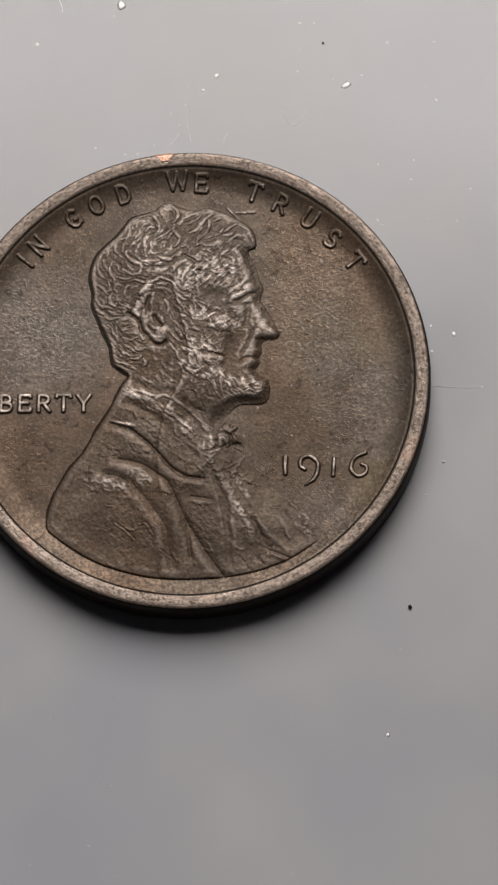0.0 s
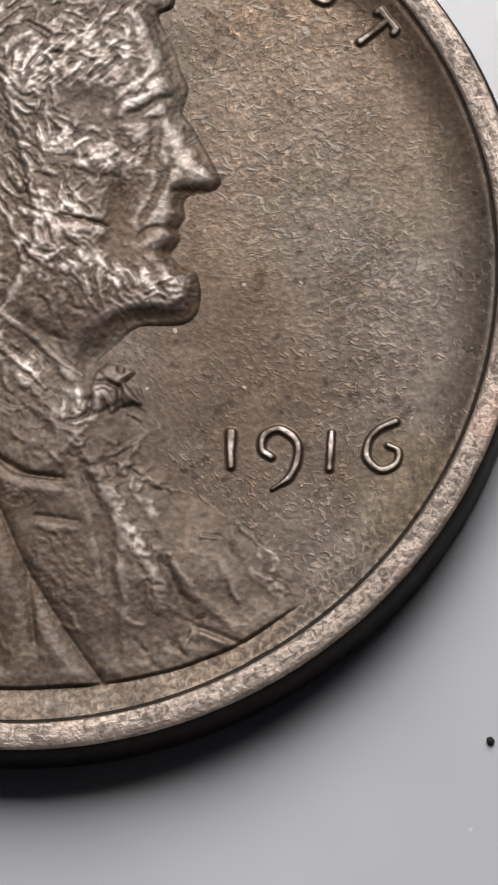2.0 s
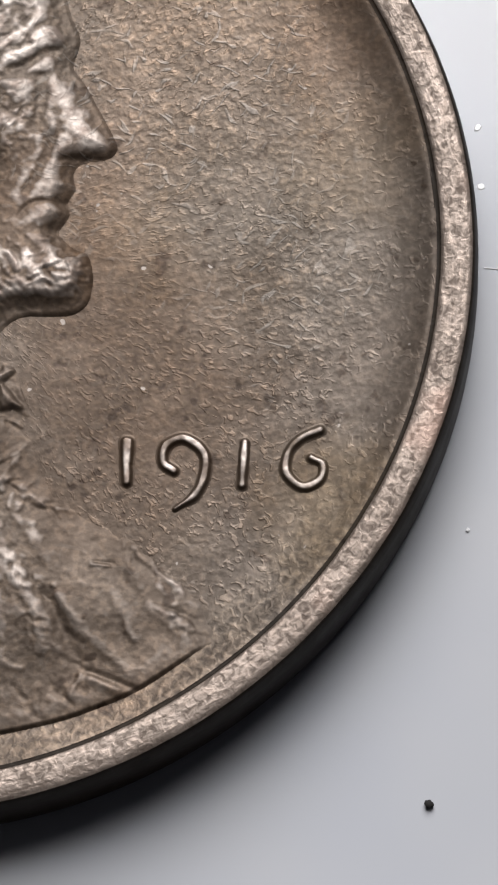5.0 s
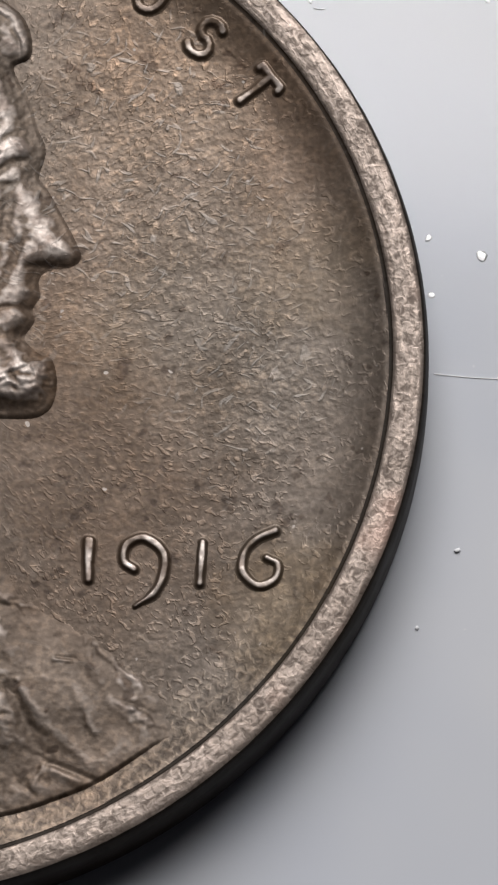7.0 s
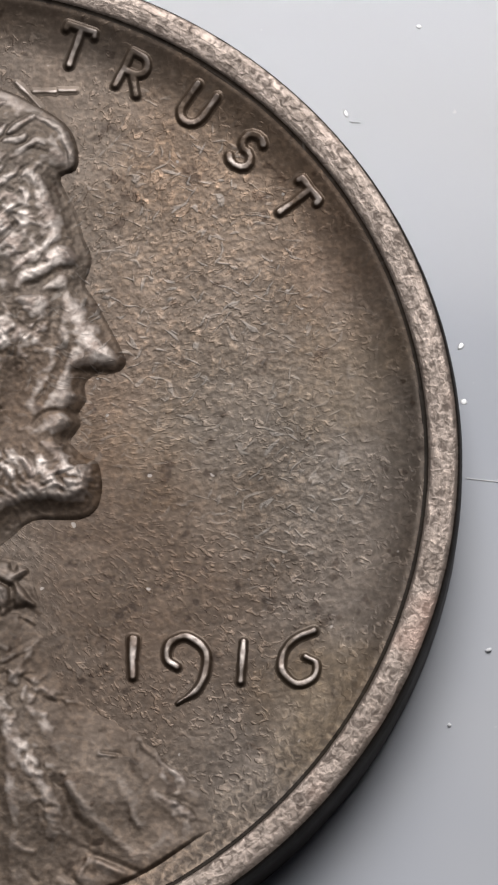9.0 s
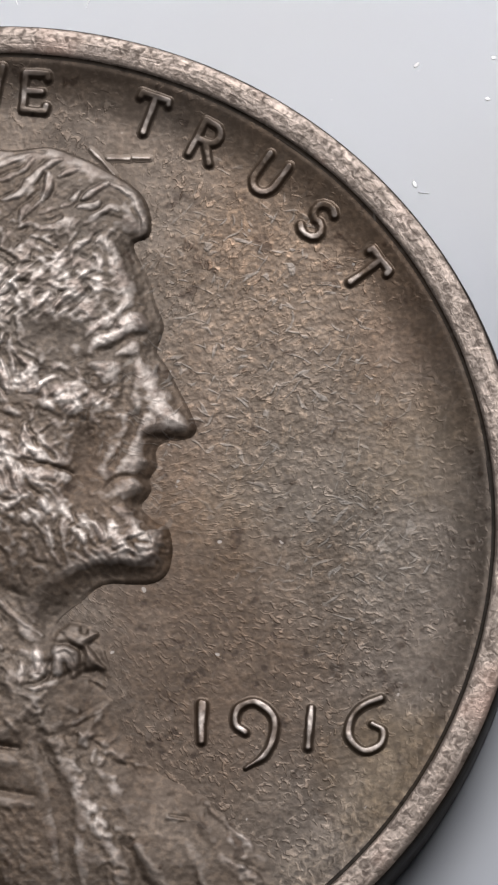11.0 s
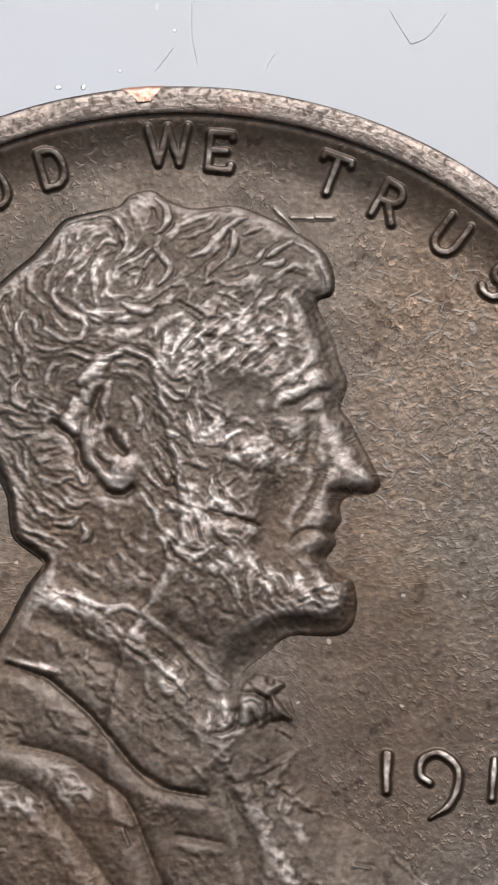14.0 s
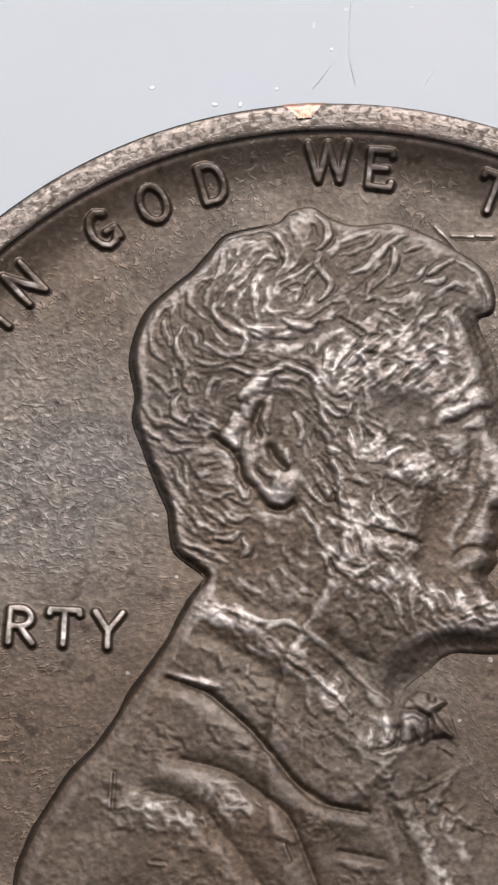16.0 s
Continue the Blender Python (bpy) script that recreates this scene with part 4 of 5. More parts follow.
    for pts, crisp, broad in (([(-2.95, -1.85), (-2.32, -2.06), (-1.90, -2.36), (-1.48, -2.70), (-1.06, -3.15), (-0.64, -3.65), (-0.29, -3.9), (0.08, -4.08), (0.66, -4.15)], 0.07, 0.06), ([(-2.64, -3.33), (-1.81, -3.53), (-1.12, -3.97), (-0.71, -4.32), (-0.43, -4.9), (-0.08, -5.69), (0.41, -6.53), (0.96, -7.37), (1.48, -8.1)], 0.05, 0.075), ([(-3.17, -3.92), (-2.48, -4.16), (-1.79, -4.73), (-1.23, -5.44), (-0.81, -6.1), (-0.70, -6.87), (-0.5, -7.7)], 0.015, 0.085), ([(0.2, -4.88), (0.97, -5.0)], 0.05, 0.03), ([(-0.14, -6.04), (0.14, -6.81), (0.22, -7.36)], 0.015, 0.05)):
        ridge(pts, -crisp, 0.05)
        ridge(pts, -broad, 0.2)
        ridge([(px - 0.26, py - 0.24) for px, py in pts], 0.5 * broad, 0.24)
    # cuts across the shoulder of the coat
    for pts in [[(-2.78, -5.97), (-2.4, -6.25), (-2.02, -6.63)], [(-1.83, -6.02), (-1.59, -5.98), (-1.31, -6.41)], [(-1.0, -7.04), (-0.62, -7.35)], [(-3.85, -3.66), (-3.86, -4.26)], [(-0.77, -4.85), (-0.66, -5.1)], [(-3.11, -5.26), (-2.86, -5.28)], [(3.30, -5.31), (3.58, -5.33)]]:
        ridge(pts, 0.035, 0.032)
        ridge([(px + 0.05, py + 0.05) for px, py in pts], -0.03, 0.032)
    ridge([(0.2, -5.05), (0.92, -5.17)], 0.04, 0.07)
    ridge([(-0.4, -4.2), (0.1, -4.35), (0.6, -4.4)], 0.04, 0.09)
    ridge([(-2.95, -1.78), (-2.4, -1.92), (-2.1, -2.0)], 0.05, 0.06)
    ridge([(0.02, -5.82), (0.19, -7.27)], -0.04, 0.07)
    ridge([(1.01, -3.87), (1.34, -4.85), (1.58, -5.99), (1.68, -7.45)], -0.03, 0.12)
    ridge([(0.52, -2.88), (1.01, -3.71), (1.49, -4.37), (1.89, -5.02), (2.29, -5.84), (2.53, -6.65)], 0.05, 0.22)
    ridge([(3.84, -5.0), (4.3, -5.36), (4.75, -5.74)], 0.04, 0.07)
    ridge([(4.16, -6.02), (4.6, -6.22), (4.94, -6.52)], 0.025, 0.1)
    ridge([(3.20, -7.04), (3.6, -7.2), (4.01, -7.36)], -0.05, 0.06)
    ridge([(3.32, -7.2), (3.75, -7.4)], 0.06, 0.08)
    ridge([(3.00, -7.46), (3.23, -6.98)], 0.04, 0.06)
    ridge([(1.72, -4.04), (2.0, -3.6), (2.26, -3.23)], 0.035, 0.06)
    ridge([(1.95, -3.88), (2.4, -4.12), (2.90, -4.38)], 0.03, 0.07)
    ridge([(1.49, -4.20), (2.12, -5.19), (2.76, -6.17), (3.08, -7.14)], -0.035, 0.09)
    ridge([(3.37, -4.95), (4.00, -5.86), (4.32, -6.51)], -0.03, 0.12)

    # collar, knot of the bow and wear of the coat: strands
    for pts in [[(-0.87, -1.43), (-0.44, -1.64), (-0.03, -1.96), (0.31, -2.36)]]:
        strand(pts, 0.055, 0.070)
    for pts in [[(-1.19, -1.05), (-0.96, -1.25), (-0.83, -1.43)], [(-1.73, -0.76), (-1.37, -0.93), (-1.18, -0.86)], [(-0.51, -1.23), (-0.25, -1.53), (0.06, -1.78)], [(-1.32, 0.19), (-1.19, 0.00), (-1.04, -0.22)], [(-1.02, 0.22), (-0.71, -0.08), (-0.38, -0.28)], [(-1.77, 0.03), (-1.56, -0.17), (-1.41, -0.22)], [(-0.04, -1.62), (0.22, -1.87), (0.48, -2.22)], [(-1.52, -2.16), (-1.21, -2.30), (-1.00, -2.55)], [(-0.71, -2.33), (-0.46, -2.53), (-0.15, -2.67)], [(-0.55, -2.69), (-0.30, -2.78), (0.00, -2.74)], [(-0.34, -1.74), (-0.13, -1.96), (0.20, -2.08)], [(0.56, -1.70), (0.82, -1.84), (1.02, -1.94)]]:
        strand(pts, 0.032, 0.05)
    # the bow: a knot, a wing with a pointed end, and a loose tail
    for (cx, cy, rx, ry, amp) in ((0.9, -2.62, 0.22, 0.34, 0.015), (1.45, -2.43, 0.24, 0.2, 0.03), (1.86, -2.48, 0.2, 0.17, 0.02), (2.08, -2.68, 0.1, 0.1, 0.02)):
        h += amp * np.exp(-((x - cx) / rx) ** 2 - ((y - cy) / ry) ** 2)
    for ring2, lift in (([(1.16, -2.25), (1.27, -1.98), (1.47, -1.85), (1.80, -1.92), (2.04, -2.02), (1.76, -2.22), (1.92, -2.40), (2.17, -2.68), (1.70, -2.70), (1.60, -2.86), (1.28, -2.88), (1.18, -2.6)], 0.052), ([(1.82, -2.84), (2.08, -2.86), (2.30, -3.08), (2.12, -3.06)], 0.045)):
        wing = np.array(ring2)
        away = seg_dist(x, y, np.vstack([wing, wing[:1]]))
        h += lift * smooth01((np.where(inside(x, y, wing), away, -away) + 0.04) / 0.13)
    for pts in [[(1.20, -2.40), (1.40, -2.33), (1.58, -2.42), (1.61, -2.66)], [(1.34, -1.98), (1.5, -2.12), (1.68, -2.22), (1.95, -2.05)], [(1.80, -2.28), (1.9, -2.5), (2.08, -2.64)], [(0.88, -2.42), (0.95, -2.66), (1.08, -2.84)]]:
        strand(pts, 0.05, 0.06)
    for pts in [[(1.70, -1.99), (1.74, -1.97)], [(1.22, -2.24), (1.45, -2.26), (1.68, -2.32)], [(1.40, -2.62), (1.46, -2.78)], [(1.70, -2.36), (1.74, -2.66)]]:
        ridge(pts, -0.07, 0.06)
    for pts in [[(0.9, -2.30), (0.93, -2.55), (0.95, -2.78)], [(0.68, -2.57), (0.72, -3.0), (1.17, -3.02)]]:
        strand(pts, 0.05, 0.07)
    for pts in [[(1.25, -2.87), (1.5, -2.78), (1.73, -2.62)], [(1.2, -2.5), (1.1, -2.85)], [(1.75, -2.75), (2.2, -2.9)], [(1.9, -2.9), (2.31, -3.14)]]:
        ridge(pts, -0.055, 0.05)
    strand([(1.51, -3.73), (1.85, -3.52), (2.17, -3.31)], 0.03, 0.05)
    for pts in [[(1.69, -2.79), (1.99, -2.72), (2.26, -3.09)], [(1.71, -1.92), (1.75, -2.02)], [(0.71, -3.04), (1.00, -2.97), (1.15, -2.81)], [(-2.68, -1.91), (-2.22, -2.09), (-1.80, -2.44), (-1.39, -2.83), (-0.97, -3.32), (-0.55, -3.77), (-0.15, -4.05), (0.50, -4.12)]]:
        ridge(pts, -0.060, 0.050)
    for pts in [[(-2.73, -1.86), (-2.33, -1.96), (-1.97, -2.01)], [(-3.40, -4.21), (-3.02, -4.03), (-2.62, -4.12)], [(-2.89, -4.49), (-2.50, -4.52), (-2.10, -4.60)], [(-1.72, -4.28), (-1.43, -4.06), (-1.13, -4.15)], [(-0.49, -4.12), (-0.31, -4.44), (-0.22, -4.21)], [(1.54, -4.13), (1.74, -4.42), (1.67, -4.75)], [(1.74, -4.22), (1.89, -4.52), (1.80, -4.82)], [(1.04, -3.95), (1.19, -4.24), (1.35, -4.54)], [(1.38, -3.83), (1.49, -4.13), (1.54, -4.33)], [(-3.30, -3.38), (-3.11, -3.22), (-2.96, -3.32)], [(-2.77, -4.94), (-2.48, -4.87), (-2.18, -5.01)]]:
        strand(pts, 0.014, 0.045)

    def scatter(line, spread, count, amp, w, wild):
        for _ in range(count):
            k = rng.randint(len(line) - 1)
            px, py = line[k] + rng.normal(0, spread, 2)
            a = math.atan2(line[k + 1][1] - line[k][1], line[k + 1][0] - line[k][0]) + rng.normal(0, wild)
            b = a + rng.uniform(-0.5, 0.5)
            ridge([(px, py), (px + 0.13 * math.cos(a), py + 0.13 * math.sin(a)), (px + 0.13 * (math.cos(a) + math.cos(b)), py + 0.13 * (math.sin(a) + math.sin(b)))], rng.choice([-1, 1]) * rng.uniform(0.4, 1) * amp, w * rng.uniform(0.8, 1.25))

    scatter(spline([(-1.6, 1.1), (-1.1, 0.4), (-0.5, -0.5)], 10), 0.35, 40, 0.014, 0.055, 0.3)
    scatter(spline([(-2.2, -0.4), (-1.4, -0.8), (-0.7, -1.5), (0.0, -2.2), (0.6, -2.8)], 12), 0.2, 45, 0.022, 0.045, 0.4)
    scatter(spline([(-2.2, -1.3), (-1.3, -2.0), (-0.4, -3.0), (0.3, -3.8)], 12), 0.25, 50, 0.024, 0.05, 0.5)
    scatter(spline([(-4.2, -4.2), (-3.2, -4.3), (-2.4, -4.6), (-1.8, -5.2)], 12), 0.25, 50, 0.022, 0.05, 0.5)
    scatter(spline([(-2.6, -2.9), (-1.8, -3.0), (-1.2, -3.3)], 12), 0.2, 30, 0.024, 0.05, 0.5)
    # the rubbed shirt front and the pleats that run from it
    shirt = spline([(0.6, -3.0), (1.01, -3.71), (1.49, -4.37), (1.89, -5.02), (2.29, -5.84), (2.6, -6.8)], 20)
    for _ in range(45):
        k = rng.randint(len(shirt) - 2)
        px, py = shirt[k] + rng.normal(0, 0.17, 2)
        a = math.atan2(shirt[k + 1][1] - shirt[k][1], shirt[k + 1][0] - shirt[k][0]) + rng.normal(0, 0.6)
        ridge([(px, py), (px + 0.12 * math.cos(a), py + 0.12 * math.sin(a)), (px + 0.22 * math.cos(a + 0.5), py + 0.22 * math.sin(a + 0.5))], rng.choice([-1, 1]) * rng.uniform(0.01, 0.024), rng.uniform(0.035, 0.055))
    for pts, amp in (([(1.45, -3.85), (1.96, -4.62), (2.5, -5.43), (2.86, -6.33), (3.2, -6.95)], -0.1), ([(1.07, -3.97), (1.53, -4.97), (1.64, -5.96), (1.78, -6.6)], -0.07), ([(2.5, -5.5), (3.13, -6.3), (3.91, -7.05)], 0.09), ([(1.6, -3.1), (2.75, -4.75), (3.6, -6.0), (4.0, -6.9)], -0.035), ([(1.9, -3.1), (3.1, -4.75), (4.2, -6.1), (4.7, -6.7)], -0.03), ([(0.75, -3.3), (1.2, -4.4), (1.5, -5.8), (1.75, -7.6)], -0.04)):
        ridge(pts, 0.55 * amp, 0.11)

    # creases and weave of the cloth
    count = 0
    while count < 110:
        px, py = rng.uniform(-5.2, 4.4), rng.uniform(-8.0, -0.4)
        along = rng.normal(0, 0.35)
        pts = [(px, py), (px + 0.16 * math.cos(-0.95 + along), py + 0.16 * math.sin(-0.95 + along)), (px + 0.3 * math.cos(-0.8 + along), py + 0.3 * math.sin(-0.8 + along))]
        near_tie = abs((px - 0.5) * 0.88 + (py + 2.9) * 0.47) < 0.7 or (py > -2.2 and px < 0.2)
        if near_tie or rng.rand() < 0.22:
            ridge(pts, rng.uniform(-0.03, 0.035), rng.uniform(0.04, 0.06))
            count += 1
    # uneven skin
    h += (0.006 * value_noise(x, y, 2.0, 31) + 0.007 * value_noise(x, y, 6.0, 32) * (1 - 0.4 * coat) + 0.006 * value_noise(x, y, 11.0, 33) * (1 - 0.4 * coat)) * smooth01(din / 0.15)
    h = np.maximum(h, 0.004) * smooth01(din / 0.03) * (0.1 + 0.9 * smooth01(seg_dist(x, y, spline(FRONT[4:], 4)) / 0.55)) - 0.03 * smooth01((0.012 - d) / 0.045)
    # the open front of the coat sinks into the field, but for two worn edges
    h -= 0.014 * (1 - smooth01(seg_dist(x, y, spline(FRONT[4:], 4)) / 0.35)) * (d > 0)
    for pts in [[(3.80, -4.86), (4.42, -5.42), (4.94, -5.75)], [(4.35, -6.04), (4.75, -6.24), (5.07, -6.54)], [(1.71, -3.84), (2.0, -4.03), (2.32, -4.19), (2.89, -4.36)]]:
        strand(pts, 0.03, 0.07)
        scatter(spline(pts, 8), 0.06, 34, 0.02, 0.04, 0.7)
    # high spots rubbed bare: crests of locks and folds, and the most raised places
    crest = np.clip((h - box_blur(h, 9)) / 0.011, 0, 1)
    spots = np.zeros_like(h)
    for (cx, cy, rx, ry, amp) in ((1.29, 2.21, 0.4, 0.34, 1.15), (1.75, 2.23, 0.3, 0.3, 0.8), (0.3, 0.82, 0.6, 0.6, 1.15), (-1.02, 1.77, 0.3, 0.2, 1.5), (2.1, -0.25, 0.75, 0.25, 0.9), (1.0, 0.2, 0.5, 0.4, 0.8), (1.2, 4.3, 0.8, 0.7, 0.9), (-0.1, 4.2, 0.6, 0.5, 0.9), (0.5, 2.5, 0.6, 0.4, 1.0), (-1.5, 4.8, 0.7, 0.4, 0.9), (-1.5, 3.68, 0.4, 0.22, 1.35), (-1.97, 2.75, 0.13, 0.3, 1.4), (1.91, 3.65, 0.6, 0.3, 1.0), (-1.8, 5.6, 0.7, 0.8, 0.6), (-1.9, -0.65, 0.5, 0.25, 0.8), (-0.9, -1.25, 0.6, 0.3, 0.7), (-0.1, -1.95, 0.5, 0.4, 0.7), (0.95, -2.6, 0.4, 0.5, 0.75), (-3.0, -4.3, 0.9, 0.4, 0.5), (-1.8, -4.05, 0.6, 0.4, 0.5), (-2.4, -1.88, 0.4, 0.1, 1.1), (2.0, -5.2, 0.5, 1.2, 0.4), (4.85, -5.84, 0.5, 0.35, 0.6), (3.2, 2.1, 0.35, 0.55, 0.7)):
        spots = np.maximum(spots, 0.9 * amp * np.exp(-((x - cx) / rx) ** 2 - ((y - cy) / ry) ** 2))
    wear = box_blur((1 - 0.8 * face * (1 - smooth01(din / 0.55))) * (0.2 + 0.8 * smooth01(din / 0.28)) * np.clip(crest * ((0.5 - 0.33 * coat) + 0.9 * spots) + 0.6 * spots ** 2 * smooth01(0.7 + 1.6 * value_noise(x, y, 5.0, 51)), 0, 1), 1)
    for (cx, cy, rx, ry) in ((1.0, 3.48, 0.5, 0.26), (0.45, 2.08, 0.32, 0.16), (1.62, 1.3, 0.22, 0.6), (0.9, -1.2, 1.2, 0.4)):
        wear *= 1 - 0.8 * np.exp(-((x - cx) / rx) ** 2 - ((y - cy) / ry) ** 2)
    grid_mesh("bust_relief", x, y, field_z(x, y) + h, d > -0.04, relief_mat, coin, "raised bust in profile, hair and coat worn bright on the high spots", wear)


bust()


def foot_ridge(pts, wide, seed):
    """A low dark ridge of uneven width along the foot of the bust."""
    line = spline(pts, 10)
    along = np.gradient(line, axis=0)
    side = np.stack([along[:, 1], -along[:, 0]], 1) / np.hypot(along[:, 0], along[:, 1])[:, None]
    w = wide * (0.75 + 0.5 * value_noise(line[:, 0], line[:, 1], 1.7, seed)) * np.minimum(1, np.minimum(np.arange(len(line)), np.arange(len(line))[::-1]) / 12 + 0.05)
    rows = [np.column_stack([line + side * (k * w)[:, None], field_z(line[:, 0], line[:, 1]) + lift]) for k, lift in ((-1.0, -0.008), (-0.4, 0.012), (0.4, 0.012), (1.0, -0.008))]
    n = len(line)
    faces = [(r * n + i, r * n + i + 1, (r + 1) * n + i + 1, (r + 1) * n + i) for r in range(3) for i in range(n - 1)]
    mesh_ob("dark_seam", np.vstack(rows), faces, seam_mat, coin, "dark narrow ridge along the foot of the bust")


foot_ridge(SHOULDER + [BACK[0]], 0.075, 71)
foot_ridge(BACK[:20], 0.06, 72)


# ---- raised writing ----
def arc(cx, cy, rx, ry, a0, a1, n=9):
    t = np.radians(np.linspace(a0, a1, n))
    return np.stack([cx + rx * np.cos(t), cy + ry * np.sin(t)], 1)


def straight(*pts):
    return np.array(pts, float)


# strokes of each character in a box of height 1, centred on x = 0
GLYPH = {
    "I": [straight((0, 0), (0, 1))],
    "N": [straight((-.32, 0), (-.32, 1)), straight((-.32, 1), (.32, 0)), straight((.32, 0), (.32, 1))],
    "G": [arc(0, .5, .36, .5, 50, 330), straight((.05, .42), (.36, .42)), straight((.34, .42), (.34, .12))],
    "O": [arc(0, .5, .37, .5, 0, 360, 17)],
    "D": [straight((-.3, 0), (-.3, 1)), np.vstack([straight((-.3, 1)), arc(-.02, .5, .36, .5, 90, -90), straight((-.3, 0))])],
    "W": [straight((-.58, 1), (-.3, 0)), straight((-.3, 0), (0, 1)), straight((0, 1), (.3, 0)), straight((.3, 0), (.58, 1))],
    "E": [straight((-.28, 0), (-.28, 1)), straight((-.28, 1), (.34, 1)), straight((-.28, .53), (.2, .53)), straight((-.28, 0), (.34, 0)), straight((.34, 1), (.36, .9)), straight((.34, 0), (.37, .15))],
    "T": [straight((0, 0), (0, 1)), straight((-.4, 1), (.4, 1)), straight((-.4, 1), (-.42, .9)), straight((.4, 1), (.42, .9))],
    "R": [straight((-.3, 0), (-.3, 1)), np.vstack([straight((-.3, 1)), arc(.02, .74, .27, .26, 90, -90), straight((-.3, .48))]), straight((-.02, .48), (.36, 0))],
    "U": [np.vstack([straight((-.33, 1)), arc(0, .36, .33, .36, 180, 360), straight((.33, 1))])],
    "S": [np.vstack([arc(0, .74, .3, .26, 40, 255, 8), arc(0, .26, .32, .26, 80, -145, 8)])],
    "L": [straight((-.25, 0), (-.25, 1)), straight((-.25, 0), (.32, 0)), straight((.32, 0), (.35, .15))],
    "B": [straight((-.28, 0), (-.28, 1)), np.vstack([straight((-.28, 1)), arc(0, .76, .26, .24, 90, -90), straight((-.28, .52))]), np.vstack([straight((-.28, .52)), arc(.02, .26, .32, .26, 90, -90), straight((-.28, 0))])],
    "Y": [straight((0, 0), (0, .45)), straight((0, .45), (-.38, 1)), straight((0, .45), (.38, 1))],
}


def raised(name, lines, half, mat, label, tall=0.072, seed=0, rubbed=0.75, lift=0.003, thin=0.0):
    """A struck character: rounded strokes that rise steeply from the field."""
    pts = np.vstack(lines)
    step, pad = 0.016, half + 0.09
    x, y = np.meshgrid(np.arange(pts[:, 0].min() - pad, pts[:, 0].max() + pad, step), np.arange(pts[:, 1].min() - pad, pts[:, 1].max() + pad, step))
    d = np.full(x.shape, 1e9)
    for ln in lines:
        d = np.minimum(d, seg_dist(x, y, ln) + (thin * half * smooth01(1 - np.hypot(x - ln[-1][0], y - ln[-1][1]) / 0.5) if thin else 0))
    d = d + 0.012 * value_noise(x, y, 4.0, 60 + seed)
    h = tall * smooth01((half + 0.035 - d) / 0.06) * (0.94 + 0.06 * smooth01((half - d) / half))
    h += (0.006 * value_noise(x, y, 5.0, 80 + seed) + 0.004 * value_noise(x, y, 10.0, 180 + seed)) * smooth01((half - d) / 0.04)
    z = field_z(x, y) + h - 0.02 * smooth01((d - half - 0.05) / 0.03) + lift
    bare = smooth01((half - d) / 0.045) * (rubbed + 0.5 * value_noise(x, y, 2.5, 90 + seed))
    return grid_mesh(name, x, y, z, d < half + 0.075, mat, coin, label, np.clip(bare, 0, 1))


def lettering(text, places, tall=0.68, half=0.066):
    """Letters set round the coin at (radius, degrees), their feet to the middle."""
    for k, (ch, (r, deg)) in enumerate(zip(text, places)):
        a = math.radians(deg)
        up, right = np.array((math.cos(a), math.sin(a))), np.array((math.sin(a), -math.cos(a)))
        lines = [(np.array((r * up[0], r * up[1])) + np.outer(g[:, 0] * tall * 0.95, right) + np.outer((g[:, 1] - 0.5) * tall, up)) for g in GLYPH[ch]]
        raised("letter", lines, half, letter_mat, "raised bronze letter " + ch, seed=k, rubbed=0.22)


lettering("INGODWETRUST", [(8.16, 142.7), (8.17, 137.0), (8.14, 124.5), (8.17, 117.0), (8.17, 108.9), (8.26, 93.5), (8.18, 86.9), (8.18, 71.7), (8.12, 63.5), (8.16, 54.3), (8.10, 45.5), (8.14, 36.3)])
for k, (ch, cx) in enumerate(zip("LIBERTY", (-8.10, -7.68, -7.13, -6.40, -5.64, -4.86, -4.07))):
    raised("letter", [np.stack([cx + g[:, 0] * 0.64, -1.30 + g[:, 1] * 0.64], 1) for g in GLYPH[ch]], 0.068, letter_mat, "raised bronze letter " + ch, seed=20 + k, rubbed=0.6)
raised("digit", [straight((3.845, -3.93), (3.815, -3.24)), straight((3.845, -3.6), (3.86, -3.25))], 0.066, letter_mat, "raised bronze digit 1", seed=30, rubbed=0.55)
raised("digit", [spline([(4.60, -3.74), (4.43, -3.60), (4.47, -3.32), (4.76, -3.20), (5.07, -3.43), (5.10, -3.77), (4.96, -4.13), (4.62, -4.39)], 5)], 0.064, letter_mat, "raised bronze digit 9 with a curled end", seed=31, rubbed=0.55, thin=0.7)
raised("digit", [straight((5.70, -3.99), (5.74, -3.29))], 0.062, letter_mat, "raised bronze digit 1", seed=32, rubbed=0.55)
raised("digit", [spline([(6.95, -3.09), (6.66, -3.21), (6.44, -3.46), (6.41, -3.80), (6.67, -4.03), (6.95, -3.91), (6.99, -3.66), (6.81, -3.55)], 5)], 0.062, letter_mat, "raised bronze digit 6 with a curled end", seed=33, rubbed=0.55, thin=0.25)


# ---- an old ridge and nicks struck into the field over the forelock ----
for k, pts in enumerate([[(1.51, 7.1), (1.72, 6.89), (1.96, 6.61)], [(1.83, 6.93), (2.22, 6.93)], [(2.29, 6.95), (2.58, 6.95)]]):
    raised("mark", [spline(pts, 5)], 0.034, letter_mat, "thin bright ridge on the field", 0.014, 40 + k, 0.7, 0.0)


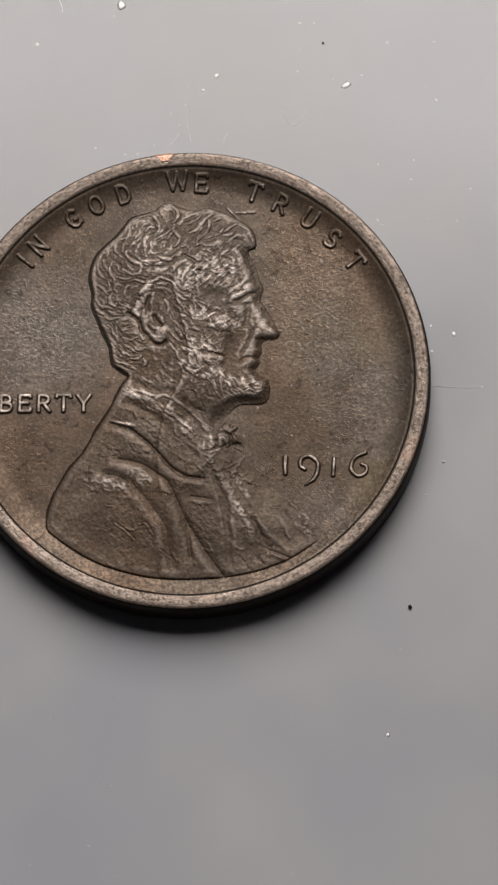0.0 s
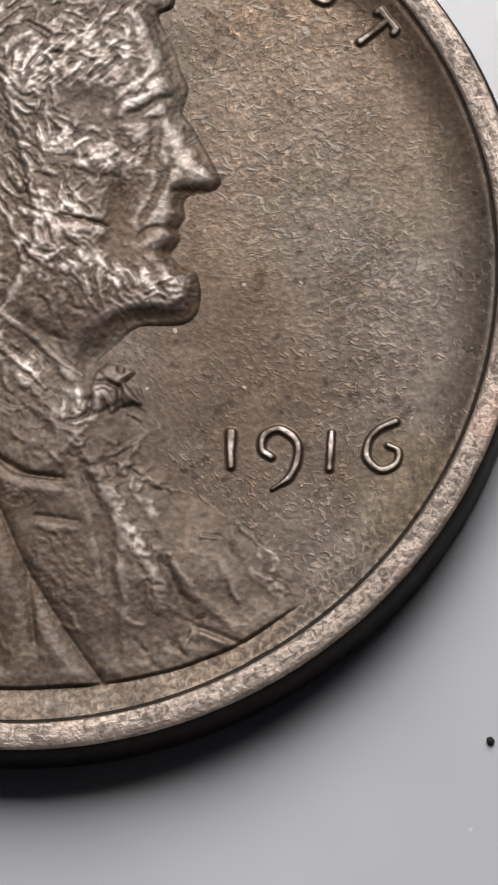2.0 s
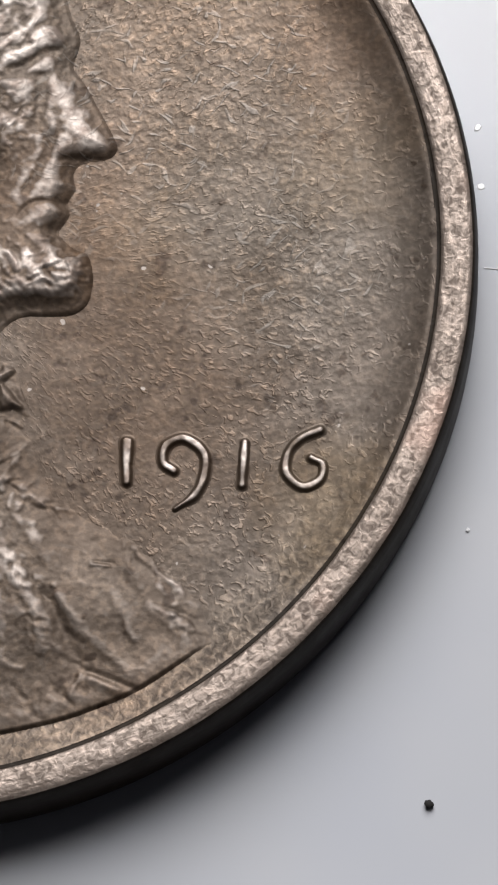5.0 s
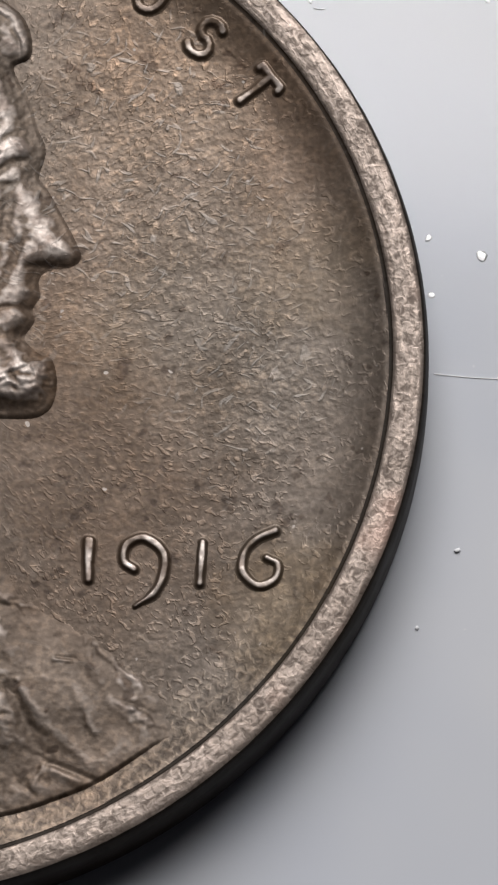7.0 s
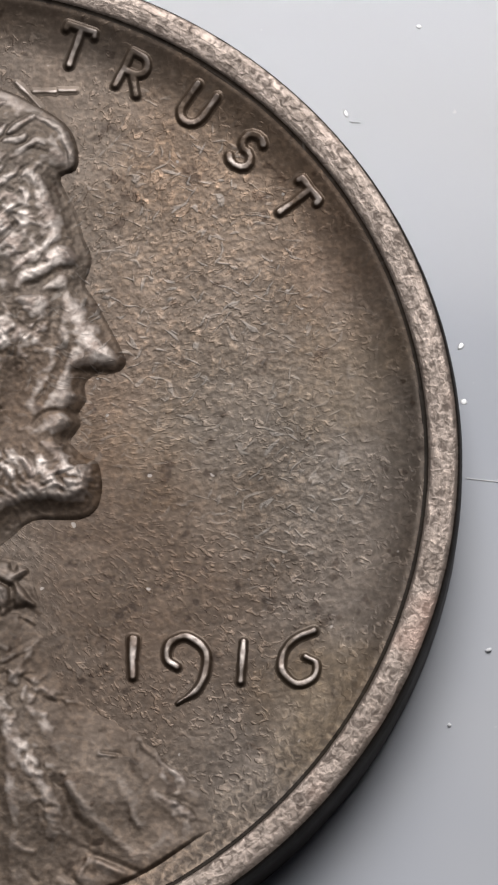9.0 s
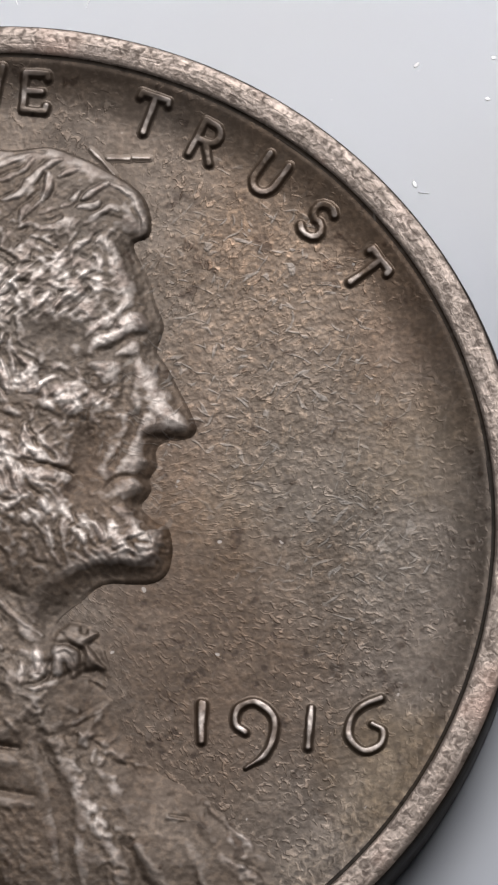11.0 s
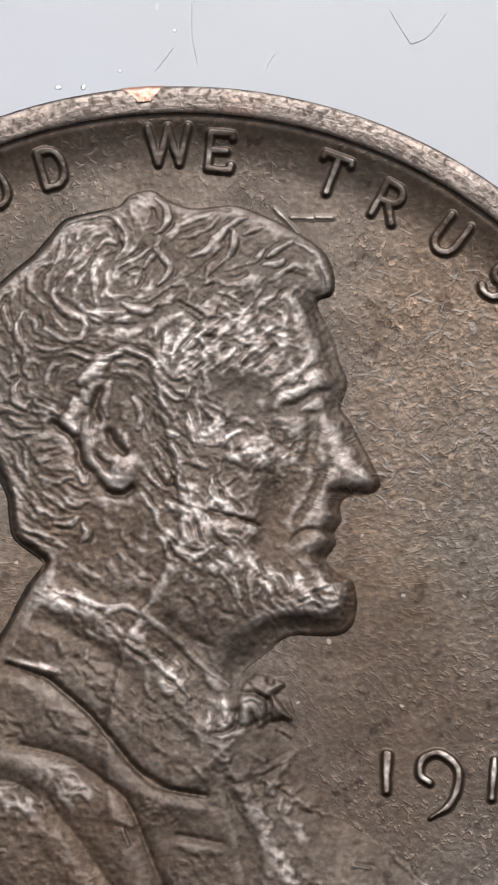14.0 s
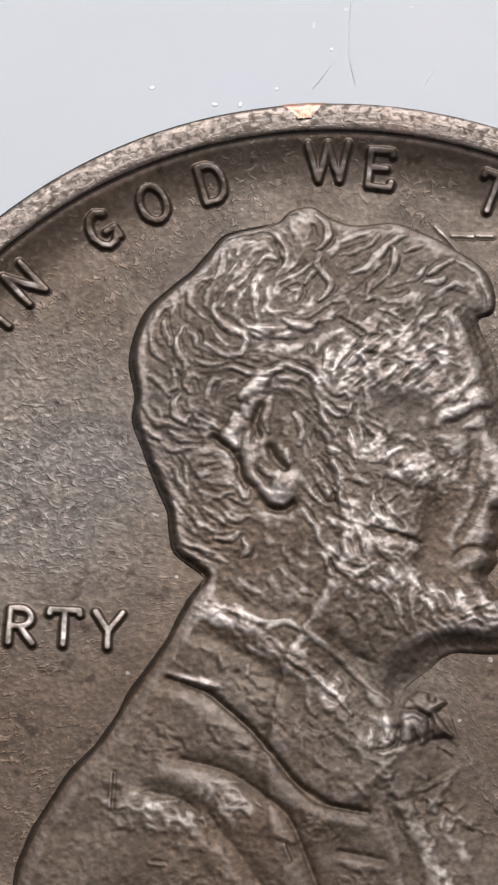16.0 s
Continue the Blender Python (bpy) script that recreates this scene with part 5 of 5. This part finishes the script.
# ---- fresh copper in the nick of the rim ----
def nick():
    u, v = np.meshgrid(np.linspace(-1, 1, 25), np.linspace(0, 1, 13))
    a = np.radians(96.2) - u * (0.05 - 0.03 * (1 - v))
    r = 9.15 + 0.345 * v
    z = 1.55 - 0.09 * v ** 5 + 0.012 * value_noise(u, v, 3.0, 41)
    keep = (np.abs(u + 0.25 * value_noise(u, v, 2.0, 43)) < 0.85 - 0.3 * (1 - v) ** 2) & (v >= 0)
    grid_mesh("nick", r * np.cos(a), r * ROUND * np.sin(a), z, keep, copper_mat, coin, "small nick of fresh pinkish copper")


nick()


# ---- dust, grit and fibres on the tabletop ----
def speck(name, size, mat, label, category, x, y, group="", seed=0, flat=0.5):
    rng = np.random.RandomState(seed)
    bm = bmesh.new()
    bmesh.ops.create_icosphere(bm, subdivisions=2, radius=1)
    stretch = (size * rng.uniform(0.8, 1.5), size * rng.uniform(0.7, 1.1), size * flat)
    for v in bm.verts:
        k = 1 + 0.35 * noise.noise(v.co * 1.7 + Vector((seed, 0, 0)))
        v.co = Vector((v.co.x * stretch[0] * k, v.co.y * stretch[1] * k, v.co.z * stretch[2] * k))
    low = min(v.co.z for v in bm.verts)
    bmesh.ops.translate(bm, vec=(0, 0, -low - 0.002), verts=bm.verts)
    for f in bm.faces:
        f.smooth = True
    ob = part(name, bm, mat)
    ob.matrix_world = pose(x * MM, y * MM, 0, 0, 0, rng.uniform(0, 360))
    return tagged(ob, label, category, group)


def fibre(pts, radius, mat, label):
    cu = bpy.data.curves.new("fibre", "CURVE")
    cu.dimensions, cu.bevel_depth, cu.bevel_resolution = "3D", radius * 0.27 * MM, 1
    line = spline(pts, 6)
    sp = cu.splines.new("POLY")
    sp.points.add(len(line) - 1)
    for q, (px, py) in zip(sp.points, line):
        q.co = (px * MM, py * MM, radius * 0.27 * MM, 1)
    me = bpy.data.meshes.new_from_object(bpy.data.objects.new("fibre_curve", cu))
    me.materials.clear()
    me.materials.append(mat)
    return tagged(new("fibre", me), label, "fibre", "fibres on the tabletop")


speck("grit", 0.072, grit_mat, "single black grain of grit on the tabletop", "grit", 8.65, -8.97, seed=1, flat=0.8)
speck("grit", 0.05, fibre_mat, "small grey grain of grit on the tabletop", "grit", 10.0, -3.08, seed=2)
speck("grit", 0.035, fibre_mat, "small grey grain of grit on the tabletop", "grit", 9.31, -4.43, seed=5)
speck("grit", 0.05, grit_mat, "dark grain of grit on the tabletop", "grit", 5.26, 14.72, seed=3)
for k, (sx, sy, size) in enumerate(((7.46, 9.42, 0.055), (8.79, 8.76, 0.06), (10.6, 7.0, 0.05), (7.45, 7.04, 0.06), (10.46, 2.22, 0.1), (6.2, 12.87, 0.16), (0.94, 13.34, 0.12), (0.42, 12.72, 0.07), (4.23, 13.5, 0.06), (6.81, 13.3, 0.06), (9.82, 12.2, 0.06), (5.67, 13.16, 0.05), (7.77, -14.05, 0.09), (-6.36, 14.78, 0.08), (4.32, 15.6, 0.06), (4.89, 15.6, 0.05), (-2.96, 16.48, 0.2), (8.9, 9.6, 0.05), (11.16, 8.35, 0.045), (11.52, -0.01, 0.05), (9.54, 2.55, 0.06), (9.58, 1.5, 0.06), (-3.91, 10.25, 0.05), (-1.54, 10.34, 0.045), (-0.53, 11.22, 0.045), (-2.22, 9.98, 0.06), (-2.7, 9.96, 0.05))):
    speck("dust_speck", size * 0.95, dust_mat, "tiny white speck of dust on the tabletop", "dust", sx, sy, "dust specks on the tabletop", 10 + k, 0.1)
fibre([(9.62, 0.07), (10.3, 0.0), (11.0, -0.03), (11.5, -0.01)], 0.03, pale_fibre_mat, "fine white fibre lying straight on the tabletop")
fibre([(-5.55, 16.9), (-5.4, 16.5), (-5.36, 16.2)], 0.05, pale_fibre_mat, "short white thread on the tabletop")
fibre([(3.60, 11.77), (3.8, 11.42), (3.99, 11.12), (4.03, 11.11), (4.25, 11.2), (4.45, 11.42), (4.65, 11.75)], 0.034, fibre_mat, "bent grey hair-thin fibre on the tabletop")
fibre([(-0.1, 13.1), (-0.2, 12.0), (-0.2, 11.2), (-0.05, 10.5)], 0.03, fibre_mat, "long grey hair-thin fibre on the tabletop")
# three short scratches in the table, built as thin tubes
fibre([(1.25, 10.45), (1.3, 10.62), (1.42, 10.82)], 0.03, fibre_mat, "short grey scratch on the tabletop, built as a thin thread")
fibre([(-0.87, 10.36), (-0.7, 10.6), (-0.53, 10.88)], 0.03, fibre_mat, "short grey scratch on the tabletop, built as a thin thread")
fibre([(7.52, 6.88), (7.6, 6.86), (7.72, 6.86)], 0.03, fibre_mat, "short grey scratch on the tabletop, built as a thin thread")
